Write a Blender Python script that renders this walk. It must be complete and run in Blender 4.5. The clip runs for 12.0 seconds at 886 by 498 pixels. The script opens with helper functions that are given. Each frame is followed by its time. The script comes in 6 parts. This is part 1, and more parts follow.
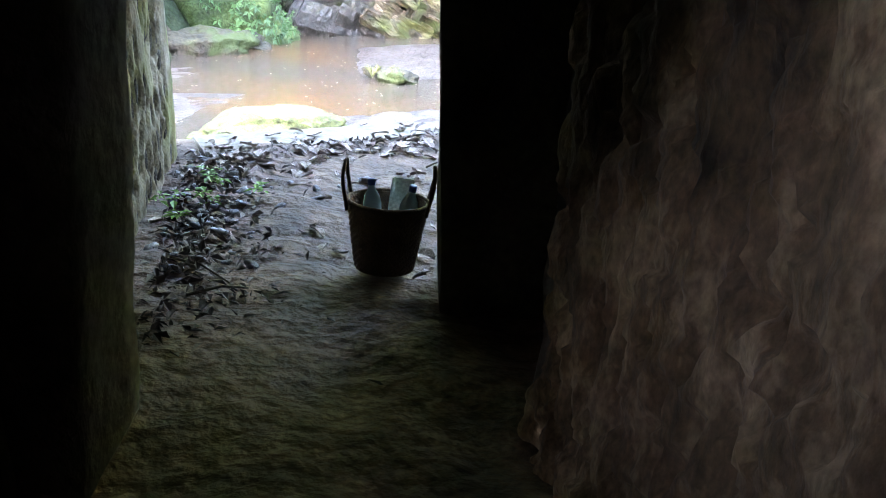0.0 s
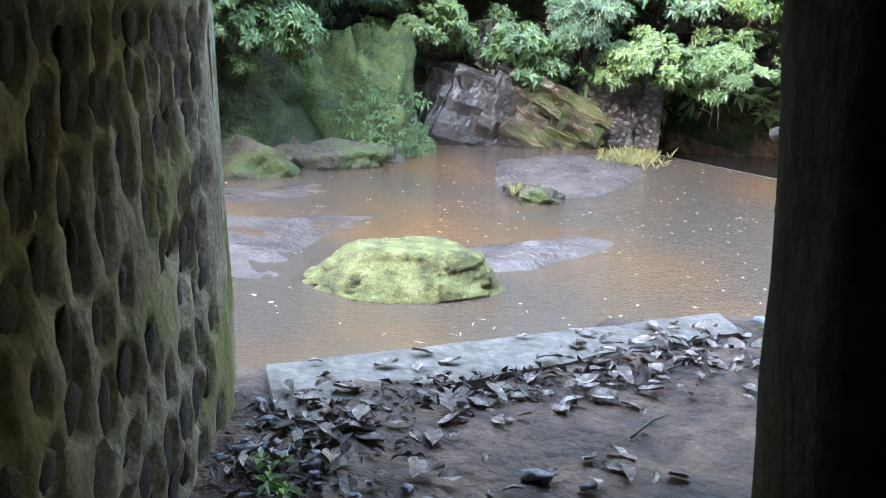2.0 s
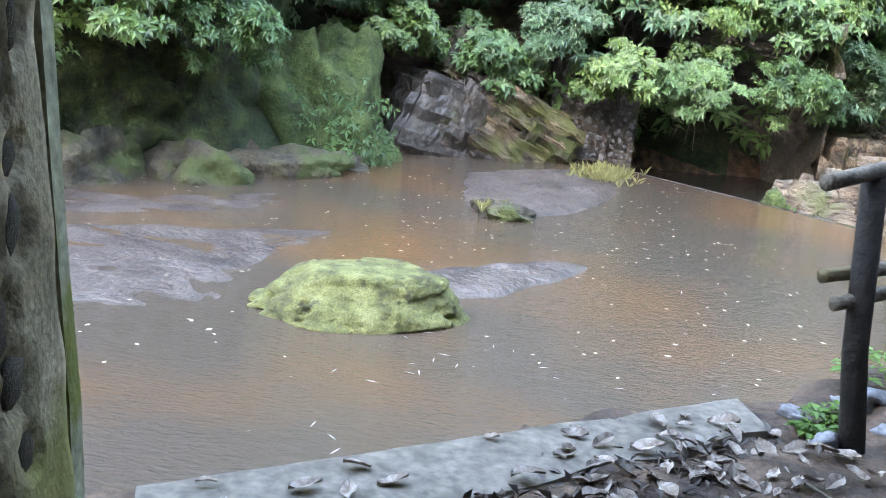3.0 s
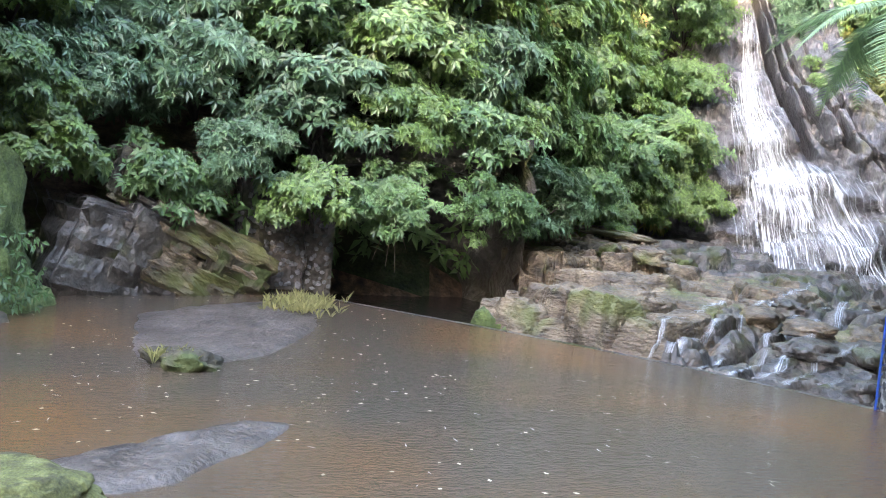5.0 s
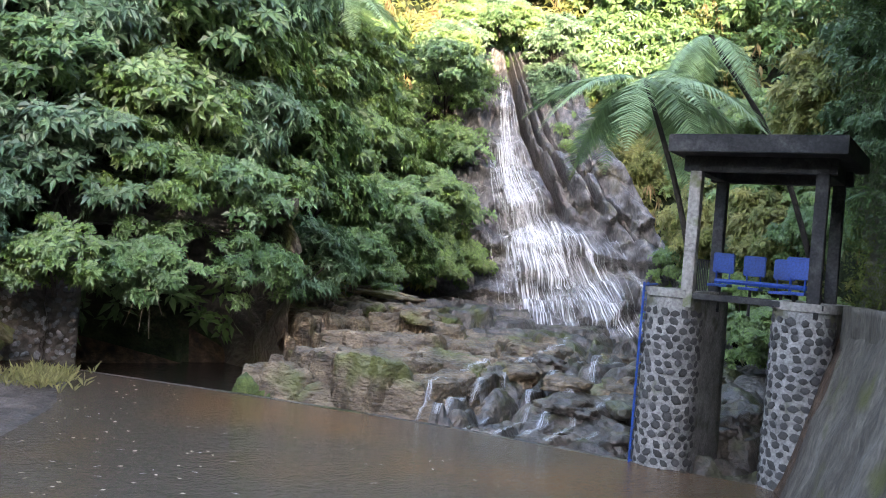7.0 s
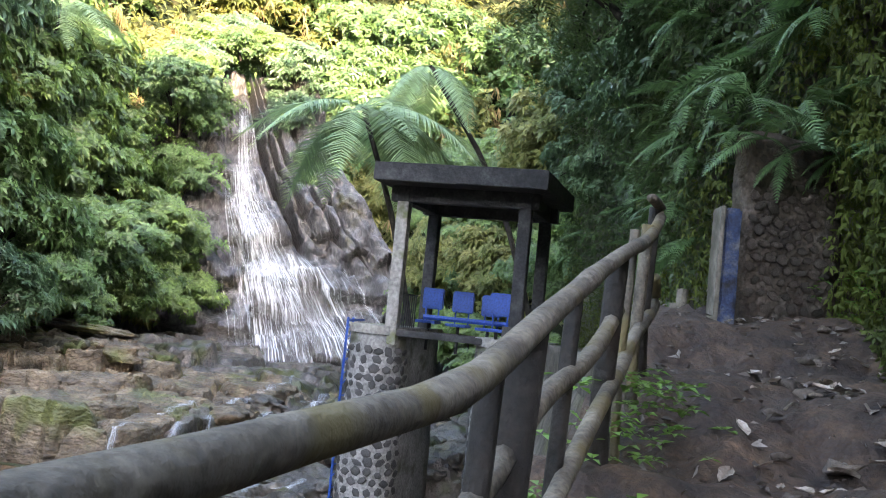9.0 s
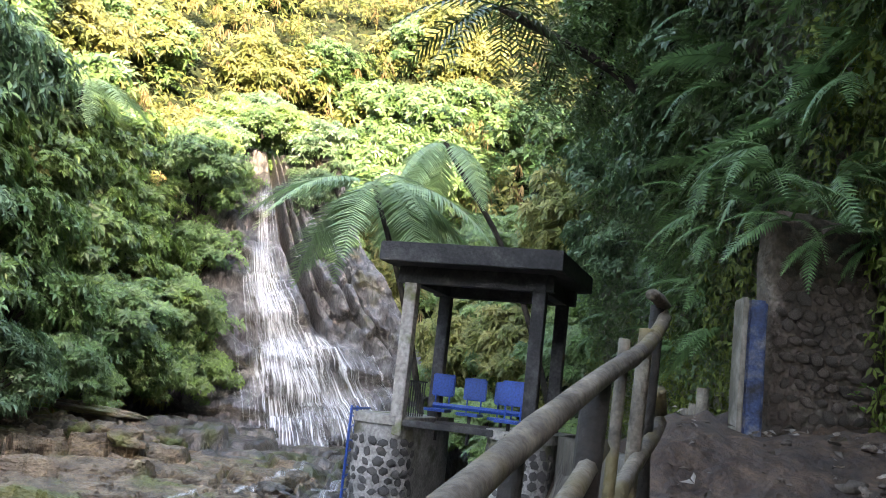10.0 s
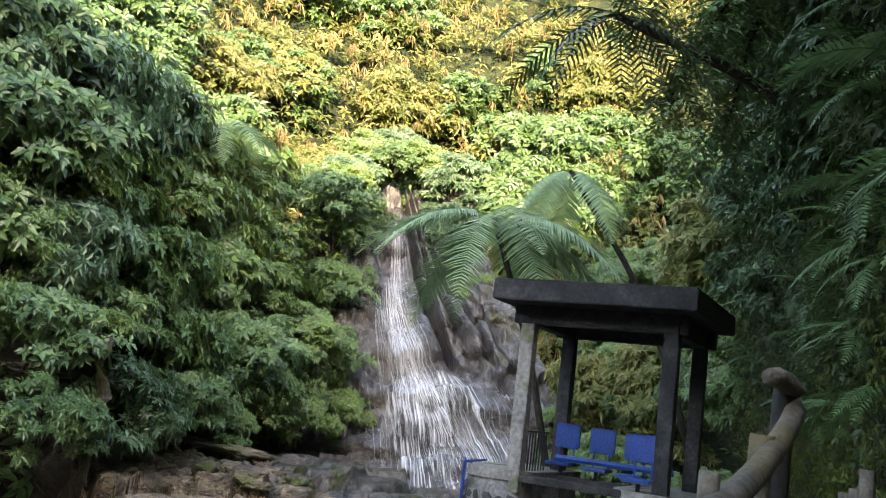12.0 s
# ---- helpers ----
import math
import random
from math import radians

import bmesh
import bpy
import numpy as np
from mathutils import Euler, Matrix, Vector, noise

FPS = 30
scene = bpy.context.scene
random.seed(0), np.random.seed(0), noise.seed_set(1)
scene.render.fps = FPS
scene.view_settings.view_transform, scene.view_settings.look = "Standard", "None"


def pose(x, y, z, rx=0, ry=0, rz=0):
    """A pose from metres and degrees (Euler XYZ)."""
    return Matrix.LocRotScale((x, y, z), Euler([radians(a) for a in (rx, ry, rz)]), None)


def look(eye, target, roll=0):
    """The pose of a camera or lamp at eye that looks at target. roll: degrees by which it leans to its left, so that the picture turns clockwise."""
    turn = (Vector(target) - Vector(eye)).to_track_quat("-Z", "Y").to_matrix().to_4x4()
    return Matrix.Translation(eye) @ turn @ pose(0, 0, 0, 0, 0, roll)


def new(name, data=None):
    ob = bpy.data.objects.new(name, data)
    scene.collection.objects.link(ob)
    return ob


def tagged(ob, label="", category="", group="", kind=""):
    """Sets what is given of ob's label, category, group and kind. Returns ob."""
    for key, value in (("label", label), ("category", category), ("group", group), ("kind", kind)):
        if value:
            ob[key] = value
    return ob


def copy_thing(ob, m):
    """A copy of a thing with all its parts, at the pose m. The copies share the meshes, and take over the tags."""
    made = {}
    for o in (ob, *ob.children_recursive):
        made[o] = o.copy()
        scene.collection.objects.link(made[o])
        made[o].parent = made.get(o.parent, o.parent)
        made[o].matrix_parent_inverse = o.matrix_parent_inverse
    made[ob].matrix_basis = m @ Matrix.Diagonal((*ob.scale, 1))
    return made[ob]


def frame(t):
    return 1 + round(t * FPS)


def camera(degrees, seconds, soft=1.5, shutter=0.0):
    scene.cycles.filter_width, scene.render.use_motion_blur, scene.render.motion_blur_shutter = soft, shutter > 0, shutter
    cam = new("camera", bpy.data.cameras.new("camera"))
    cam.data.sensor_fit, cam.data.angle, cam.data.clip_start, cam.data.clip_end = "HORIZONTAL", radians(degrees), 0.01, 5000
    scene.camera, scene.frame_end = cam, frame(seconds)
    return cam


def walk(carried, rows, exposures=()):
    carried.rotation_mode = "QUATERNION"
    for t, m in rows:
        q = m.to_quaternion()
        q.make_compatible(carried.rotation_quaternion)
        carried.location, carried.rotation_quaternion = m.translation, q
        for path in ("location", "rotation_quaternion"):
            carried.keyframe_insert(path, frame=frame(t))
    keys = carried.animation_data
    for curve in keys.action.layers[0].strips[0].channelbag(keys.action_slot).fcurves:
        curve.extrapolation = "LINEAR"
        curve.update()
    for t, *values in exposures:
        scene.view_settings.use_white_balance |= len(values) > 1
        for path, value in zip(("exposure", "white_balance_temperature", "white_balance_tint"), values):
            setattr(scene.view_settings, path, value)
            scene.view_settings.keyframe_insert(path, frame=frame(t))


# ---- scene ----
cam = camera(51.4, 12.0, 1.0)
PATH = [
    (0, (-0.218, 0.134, 1.512), (-0.22, 2.017, 0.835), 5.2),
    (0.5, (-0.325, 0.745, 1.497), (-0.46, 2.618, 0.809), 3.7),
    (1, (-0.391, 1.321, 1.503), (-0.603, 3.191, 0.825), 3.3),
    (1.5, (-0.493, 1.894, 1.515), (-0.753, 3.786, 0.922), 3.4),
    (2, (-0.625, 2.456, 1.552), (-0.928, 4.368, 1.05), 3.9),
    (2.5, (-0.689, 3.0, 1.558), (-0.973, 4.915, 1.057), 5.3),
    (2.7, (-0.721, 3.182, 1.555), (-0.982, 5.1, 1.054), 5.8),
    (4.3, (-0.798, 5.57, 1.222), (-0.747, 7.554, 0.974), 4.9),
    (4.5, (-0.741, 5.771, 1.208), (-0.59, 7.754, 0.994), 4.8),
    (5, (-0.641, 6.228, 1.234), (-0.258, 8.185, 1.08), 5.0),
    (5.5, (-0.512, 6.406, 1.231), (0.09, 8.312, 1.145), 5.1),
    (6, (-0.457, 6.581, 1.273), (0.304, 8.43, 1.221), 5.3),
    (6.5, (-0.44, 6.654, 1.29), (0.356, 8.488, 1.277), 5.2),
    (7, (-0.416, 6.67, 1.302), (0.429, 8.483, 1.316), 5.0),
    (7.5, (-0.333, 6.686, 1.287), (0.657, 8.424, 1.263), 4.0),
    (7.7, (-0.247, 6.686, 1.301), (0.792, 8.394, 1.272), 3.8),
    (9.3, (1.391, 7.259, 1.412), (2.667, 8.787, 1.6), 5.6),
    (9.5, (1.51, 7.314, 1.447), (2.758, 8.859, 1.683), 5.9),
    (10, (1.841, 7.574, 1.578), (3.035, 9.151, 1.874), 6.2),
    (10.5, (2.082, 7.729, 1.659), (3.174, 9.366, 2.017), 7.0),
    (11, (2.312, 7.838, 1.755), (3.301, 9.532, 2.148), 7.1),
    (11.5, (2.559, 8.068, 1.789), (3.475, 9.803, 2.177), 7.1),
    (12, (2.833, 8.291, 1.848), (3.754, 10.035, 2.18), 7.1),
]
walk(cam, [(t, look(eye, target, roll)) for t, eye, target, roll in PATH],
     [(0.0, 6.85, 7000, 22), (0.5, 6.4, 7000, 23), (1.2, 6.05, 7000, 24), (2.0, 5.65, 7100, 23), (2.7, 5.45, 7250, 21), (4.3, 5.1, 7300, 20), (5.2, 4.8, 7250, 21), (6.2, 4.35, 7200, 21), (7.7, 4.2, 7300, 22), (9.3, 4.45, 7600, 20), (11.0, 3.85, 7700, 19), (12.0, 3.75, 7700, 18)])

# ---- world and sun ----
SUN_EL, SUN_AZ = 13.4, 206.0          # degrees; azimuth the light comes from, clockwise from +y
world = bpy.data.worlds.new("world")
scene.world = world
world.use_nodes = True
wn = world.node_tree
sky = wn.nodes.new("ShaderNodeTexSky")
sky.sky_type, sky.sun_disc = "NISHITA", False
sky.sun_elevation, sky.sun_rotation = radians(SUN_EL), radians(SUN_AZ)
wn.links.new(sky.outputs[0], wn.nodes["Background"].inputs[0])
wn.nodes["Background"].inputs[1].default_value = 0.15
sun = new("sun", bpy.data.lights.new("sun", "SUN"))
sun.data.energy, sun.data.angle, sun.data.color = 1.35, radians(0.6), (1.0, 0.87, 0.66)
sdir = Vector((math.sin(radians(SUN_AZ)) * math.cos(radians(SUN_EL)), math.cos(radians(SUN_AZ)) * math.cos(radians(SUN_EL)), math.sin(radians(SUN_EL))))
sun.matrix_world = look((0, -60, 60), Vector((0, -60, 60)) - sdir)


# ---- materials ----
def mat(name, cols, scale=3.0, rough=0.8, bump=0.3, bscale=None, metal=0.0, island=False, detail=8.0, fine=None,
        stretch=(1, 1, 1), moss=None, objrand=False, spec=0.5, coords="Object"):
    """Procedural surface: cols = two to four colours mixed by noise at two scales, with bump; moss = (colour, amount, scale)."""
    m = bpy.data.materials.new(name)
    m.use_nodes = True
    nt = m.node_tree
    N, L = nt.nodes, nt.links
    b = N["Principled BSDF"]
    tc = N.new("ShaderNodeTexCoord")
    mp = N.new("ShaderNodeMapping")
    mp.inputs["Scale"].default_value = stretch
    L.new(tc.outputs[coords], mp.inputs[0])
    n1 = N.new("ShaderNodeTexNoise")
    n1.inputs["Scale"].default_value, n1.inputs["Detail"].default_value, n1.inputs["Roughness"].default_value = scale, detail, 0.62
    L.new(mp.outputs[0], n1.inputs["Vector"])
    ramp = N.new("ShaderNodeValToRGB")
    e = ramp.color_ramp.elements
    e[0].position, e[1].position = 0.3, 0.7
    e[0].color, e[1].color = (*cols[0], 1), (*cols[-1], 1)
    for k, c in enumerate(cols[1:-1]):
        x = e.new(0.3 + 0.4 * (k + 1) / (len(cols) - 1))
        x.color = (*c, 1)
    L.new(n1.outputs[0], ramp.inputs[0])
    col = ramp.outputs[0]
    n2 = N.new("ShaderNodeTexNoise")
    n2.inputs["Scale"].default_value, n2.inputs["Detail"].default_value = (fine or scale * 9), 6.0
    L.new(mp.outputs[0], n2.inputs["Vector"])
    hs = N.new("ShaderNodeHueSaturation")
    mr = N.new("ShaderNodeMapRange")
    mr.inputs[1].default_value, mr.inputs[2].default_value, mr.inputs[3].default_value, mr.inputs[4].default_value = 0.3, 0.7, 0.65, 1.35
    src = n2.outputs[0]
    if island or objrand:
        info = N.new("ShaderNodeNewGeometry") if island else N.new("ShaderNodeObjectInfo")
        add = N.new("ShaderNodeMix")
        add.inputs[0].default_value = 0.6
        L.new(n2.outputs[0], add.inputs[2])
        L.new(info.outputs["Random Per Island" if island else "Random"], add.inputs[3])
        src = add.outputs[0]
        mr.inputs[1].default_value, mr.inputs[2].default_value = 0.15, 0.85
    L.new(src, mr.inputs[0])
    L.new(mr.outputs[0], hs.inputs["Value"])
    L.new(col, hs.inputs["Color"])
    col = hs.outputs[0]
    if moss:
        n3 = N.new("ShaderNodeTexNoise")
        n3.inputs["Scale"].default_value, n3.inputs["Detail"].default_value = moss[2], 7.0
        L.new(tc.outputs[coords], n3.inputs["Vector"])
        r3 = N.new("ShaderNodeMapRange")
        r3.inputs[1].default_value, r3.inputs[2].default_value = 0.62 - moss[1] * 0.35, 0.72 - moss[1] * 0.35
        L.new(n3.outputs[0], r3.inputs[0])
        mx = N.new("ShaderNodeMix")
        mx.data_type = "RGBA"
        L.new(r3.outputs[0], mx.inputs[0])
        L.new(col, mx.inputs[6])
        mx.inputs[7].default_value = (*moss[0], 1)
        col = mx.outputs[2]
    L.new(col, b.inputs["Base Color"])
    b.inputs["Roughness"].default_value, b.inputs["Metallic"].default_value = rough, metal
    b.inputs["Specular IOR Level"].default_value = spec
    if bump:
        n4 = N.new("ShaderNodeTexNoise")
        n4.inputs["Scale"].default_value, n4.inputs["Detail"].default_value = (bscale or scale * 4), 8.0
        L.new(mp.outputs[0], n4.inputs["Vector"])
        bp = N.new("ShaderNodeBump")
        bp.inputs["Strength"].default_value, bp.inputs["Distance"].default_value = bump, max(0.03, 0.7 / (bscale or scale * 4))
        L.new(n4.outputs[0], bp.inputs["Height"])
        L.new(bp.outputs[0], b.inputs["Normal"])
    return m


def leafmat(name, a, b2, rough=0.42, trans=0.25, spec=0.5):
    m = mat(name, (a, b2), scale=0.7, rough=rough, bump=0.0, island=True, fine=5, spec=spec)
    nt = m.node_tree
    b = nt.nodes["Principled BSDF"]
    tr = nt.nodes.new("ShaderNodeBsdfTranslucent")
    mix = nt.nodes.new("ShaderNodeMixShader")
    mix.inputs[0].default_value = trans
    src = b.inputs["Base Color"].links[0].from_socket
    nt.links.new(src, tr.inputs[0])
    nt.links.new(b.outputs[0], mix.inputs[1])
    nt.links.new(tr.outputs[0], mix.inputs[2])
    nt.links.new(mix.outputs[0], nt.nodes["Material Output"].inputs[0])
    return m


M_EARTH = mat("damp_earth", ((0.014, 0.007, 0.004), (0.066, 0.037, 0.021), (0.15, 0.092, 0.056)), 3.6, 0.75, 1.0, 11, fine=40)
M_PATH = mat("dark_path_soil", ((0.008, 0.004, 0.0025), (0.036, 0.019, 0.01), (0.085, 0.048, 0.026)), 4.5, 0.8, 1.0, 11, fine=40)
M_HILL = mat("hillside_soil", ((0.008, 0.013, 0.005), (0.025, 0.04, 0.012), (0.06, 0.055, 0.025)), 1.6, 0.95, 1.0, 5)
M_MORTAR = mat("yellowed_mortar", ((0.085, 0.07, 0.04), (0.2, 0.165, 0.1), (0.36, 0.315, 0.22)), 3.0, 0.9, 0.5, 22, fine=50, moss=((0.17, 0.165, 0.05), 0.3, 1.1))
M_PIERMORTAR = mat("pale_pier_mortar", ((0.12, 0.117, 0.112), (0.24, 0.235, 0.225), (0.34, 0.33, 0.315)), 2.5, 0.9, 0.5, 14, moss=((0.09, 0.09, 0.06), 0.15, 1.5))
M_COBBLE = mat("river_cobble", ((0.03, 0.03, 0.031), (0.085, 0.083, 0.08)), 6.0, 0.7, 0.4, 9, objrand=True)
M_WALLSTONE = mat("dark_set_cobble", ((0.014, 0.012, 0.008), (0.05, 0.042, 0.03)), 7.0, 0.75, 0.5, 14, objrand=True, moss=((0.15, 0.125, 0.07), 0.15, 9.0))
M_MASONRY = mat("worn_masonry_stone", ((0.035, 0.026, 0.019), (0.13, 0.1, 0.078)), 6.0, 0.9, 0.6, 16, objrand=True)
M_PLASTER = mat("mossy_plaster", ((0.20, 0.20, 0.13), (0.36, 0.36, 0.25)), 3.0, 0.9, 0.5, 20, moss=((0.13, 0.15, 0.03), 0.4, 2.5))
M_DARKWALL = mat("dark_plaster", ((0.05, 0.045, 0.039), (0.14, 0.123, 0.104)), 2.5, 0.95, 0.5, 12)
M_ROUGHWALL = mat("weathered_mud_wall", ((0.02, 0.01, 0.005), (0.15, 0.087, 0.045), (0.4, 0.27, 0.165)), 6.0, 0.9, 0.7, 9, fine=60, stretch=(1, 1, 0.55))
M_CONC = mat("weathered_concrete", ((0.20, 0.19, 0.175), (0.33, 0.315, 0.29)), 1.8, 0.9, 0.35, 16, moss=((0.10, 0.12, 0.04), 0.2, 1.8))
M_KERB = mat("pale_worn_concrete", ((0.1, 0.085, 0.066), (0.175, 0.152, 0.122), (0.235, 0.21, 0.175)), 2.5, 0.9, 0.25, 30, moss=((0.08, 0.07, 0.05), 0.25, 2.5))
M_WALLEND = mat("dark_grey_wall", ((0.08, 0.072, 0.064), (0.2, 0.18, 0.16)), 3, 0.95, 0.5, 14)
M_BANKCONC = mat("stained_bank_concrete", ((0.035, 0.029, 0.023), (0.095, 0.082, 0.066), (0.17, 0.152, 0.13)), 1.6, 0.85, 0.8, 9, stretch=(1, 1, 0.4), moss=((0.075, 0.075, 0.025), 0.14, 0.9))
M_TFERN = leafmat("pale_tree_fern", (0.16, 0.26, 0.11), (0.27, 0.39, 0.18), 0.5, 0.3)
M_CONCD = mat("dark_concrete", ((0.01, 0.01, 0.011), (0.026, 0.026, 0.027), (0.065, 0.064, 0.063)), 2.5, 0.9, 0.4, 16)
M_ROCK = mat("wet_volcanic_rock", ((0.018, 0.012, 0.007), (0.115, 0.083, 0.05), (0.265, 0.202, 0.132)), 1.7, 0.45, 1.0, 6, fine=16, stretch=(1, 1, 2.2), moss=((0.10, 0.105, 0.03), 0.26, 0.6))
M_ROCKMOSS = mat("mossy_brown_rock", ((0.015, 0.013, 0.008), (0.065, 0.053, 0.03), (0.125, 0.11, 0.06)), 1.6, 0.8, 1.0, 6, moss=((0.055, 0.07, 0.016), 0.4, 1.2))
M_ROCKD = mat("dark_wet_rock", ((0.022, 0.019, 0.016), (0.07, 0.06, 0.05), (0.15, 0.128, 0.105)), 1.1, 0.32, 0.9, 5, moss=((0.05, 0.055, 0.018), 0.22, 0.9))
M_FALLROCK = mat("waterfall_rock", ((0.025, 0.025, 0.027), (0.09, 0.09, 0.095), (0.2, 0.195, 0.195)), 1.3, 0.28, 1.0, 5, stretch=(1.6, 1.6, 0.4), moss=((0.06, 0.055, 0.025), 0.08, 0.7))
M_MOSS = mat("bright_moss", ((0.03, 0.03, 0.013), (0.115, 0.118, 0.035), (0.215, 0.212, 0.08)), 3.2, 0.95, 1.0, 14, fine=45, moss=((0.055, 0.05, 0.02), 0.12, 5.0))
M_MOSSD = mat("dark_moss_rock", ((0.012, 0.012, 0.007), (0.036, 0.05, 0.015), (0.085, 0.11, 0.03)), 2.2, 0.9, 1.0, 7)
M_MOSSG = mat("green_moss_rock", ((0.02, 0.024, 0.01), (0.06, 0.085, 0.022), (0.13, 0.165, 0.05)), 1.6, 0.95, 1.0, 9, fine=26)
M_MUD = mat("wet_silt", ((0.035, 0.024, 0.018), (0.085, 0.063, 0.05), (0.14, 0.112, 0.092)), 1.6, 0.4, 1.0, 8, fine=24)
M_WOOD = mat("weathered_pole", ((0.03, 0.023, 0.016), (0.098, 0.08, 0.058), (0.2, 0.168, 0.124)), 5.0, 0.8, 0.6, 25, fine=70, moss=((0.11, 0.085, 0.035), 0.25, 4))
M_WOODD = mat("dark_brown_wood", ((0.006, 0.0045, 0.003), (0.026, 0.019, 0.013)), 6.0, 0.85, 0.6, 25)
M_BLUE = mat("chipped_blue_paint", ((0.005, 0.04, 0.2), (0.01, 0.07, 0.32)), 4.0, 0.45, 0.1)
M_BASKET = mat("woven_bamboo", ((0.06, 0.035, 0.02), (0.16, 0.092, 0.05)), 20, 0.75, 0.4, 90)
M_CAP = mat("blue_cap", ((0.02, 0.08, 0.30), (0.03, 0.10, 0.36)), 5, 0.4, 0)
M_CARTON = mat("white_carton", ((0.55, 0.55, 0.52), (0.68, 0.68, 0.65)), 8, 0.7, 0.1)
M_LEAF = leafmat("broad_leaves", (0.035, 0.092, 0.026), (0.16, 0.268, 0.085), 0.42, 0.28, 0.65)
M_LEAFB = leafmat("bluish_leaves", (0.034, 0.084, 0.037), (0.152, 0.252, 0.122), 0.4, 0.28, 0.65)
# sunlight on the upper slope is put into this yellow leaf colour
M_LEAFY = leafmat("sun_tinted_leaves", (0.085, 0.13, 0.03), (0.29, 0.28, 0.095), 0.5, 0.4)
M_LEAFL = leafmat("light_green_leaves", (0.058, 0.122, 0.025), (0.18, 0.285, 0.066), 0.45, 0.3, 0.9)
M_FERN = leafmat("fern_fronds", (0.07, 0.145, 0.05), (0.15, 0.25, 0.095), 0.5, 0.35)
M_VINE = leafmat("hanging_moss", (0.045, 0.07, 0.012), (0.16, 0.2, 0.035), 0.7, 0.3)
M_CREEPER = leafmat("creeper_and_shaded_fronds", (0.018, 0.044, 0.014), (0.08, 0.135, 0.042), 0.45, 0.25, 0.5)
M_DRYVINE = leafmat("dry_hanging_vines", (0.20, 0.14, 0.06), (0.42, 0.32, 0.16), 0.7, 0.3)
M_LITTER = mat("crumbled_litter", ((0.02, 0.015, 0.012), (0.09, 0.073, 0.06), (0.3, 0.27, 0.24)), 3, 0.8, 0.2, island=True)
M_BARK = mat("dark_bark", ((0.018, 0.015, 0.012), (0.05, 0.042, 0.033)), 6, 0.95, 0.8, 30)
M_PEBBLE = mat("grey_stone", ((0.10, 0.10, 0.105), (0.26, 0.26, 0.27)), 3, 0.7, 0.3, 18, objrand=True)


def watermat():
    m = bpy.data.materials.new("murky_river_water")
    m.use_nodes = True
    N, L = m.node_tree.nodes, m.node_tree.links
    b = N["Principled BSDF"]
    tc = N.new("ShaderNodeTexCoord")
    n = N.new("ShaderNodeTexNoise")
    n.inputs["Scale"].default_value, n.inputs["Detail"].default_value = 0.22, 4
    L.new(tc.outputs["Object"], n.inputs["Vector"])
    r = N.new("ShaderNodeValToRGB")
    e = r.color_ramp.elements
    e[0].position, e[1].position = 0.43, 0.68
    e[0].color, e[1].color = (0.072, 0.054, 0.039, 1), (0.13, 0.068, 0.03, 1)
    L.new(n.outputs[0], r.inputs[0])
    L.new(r.outputs[0], b.inputs["Base Color"])
    b.inputs["Roughness"].default_value, b.inputs["IOR"].default_value = 0.07, 1.33
    mp = N.new("ShaderNodeMapping")
    mp.inputs["Scale"].default_value = (1.0, 2.8, 1)
    mp.inputs["Rotation"].default_value = (0, 0, radians(-25))
    L.new(tc.outputs["Object"], mp.inputs[0])
    w = N.new("ShaderNodeTexNoise")
    w.inputs["Scale"].default_value, w.inputs["Detail"].default_value, w.inputs["Distortion"].default_value = 5.0, 9, 1.2
    L.new(mp.outputs[0], w.inputs["Vector"])
    bp = N.new("ShaderNodeBump")
    bp.inputs["Strength"].default_value, bp.inputs["Distance"].default_value = 0.5, 0.05
    L.new(w.outputs[0], bp.inputs["Height"])
    L.new(bp.outputs[0], b.inputs["Normal"])
    return m


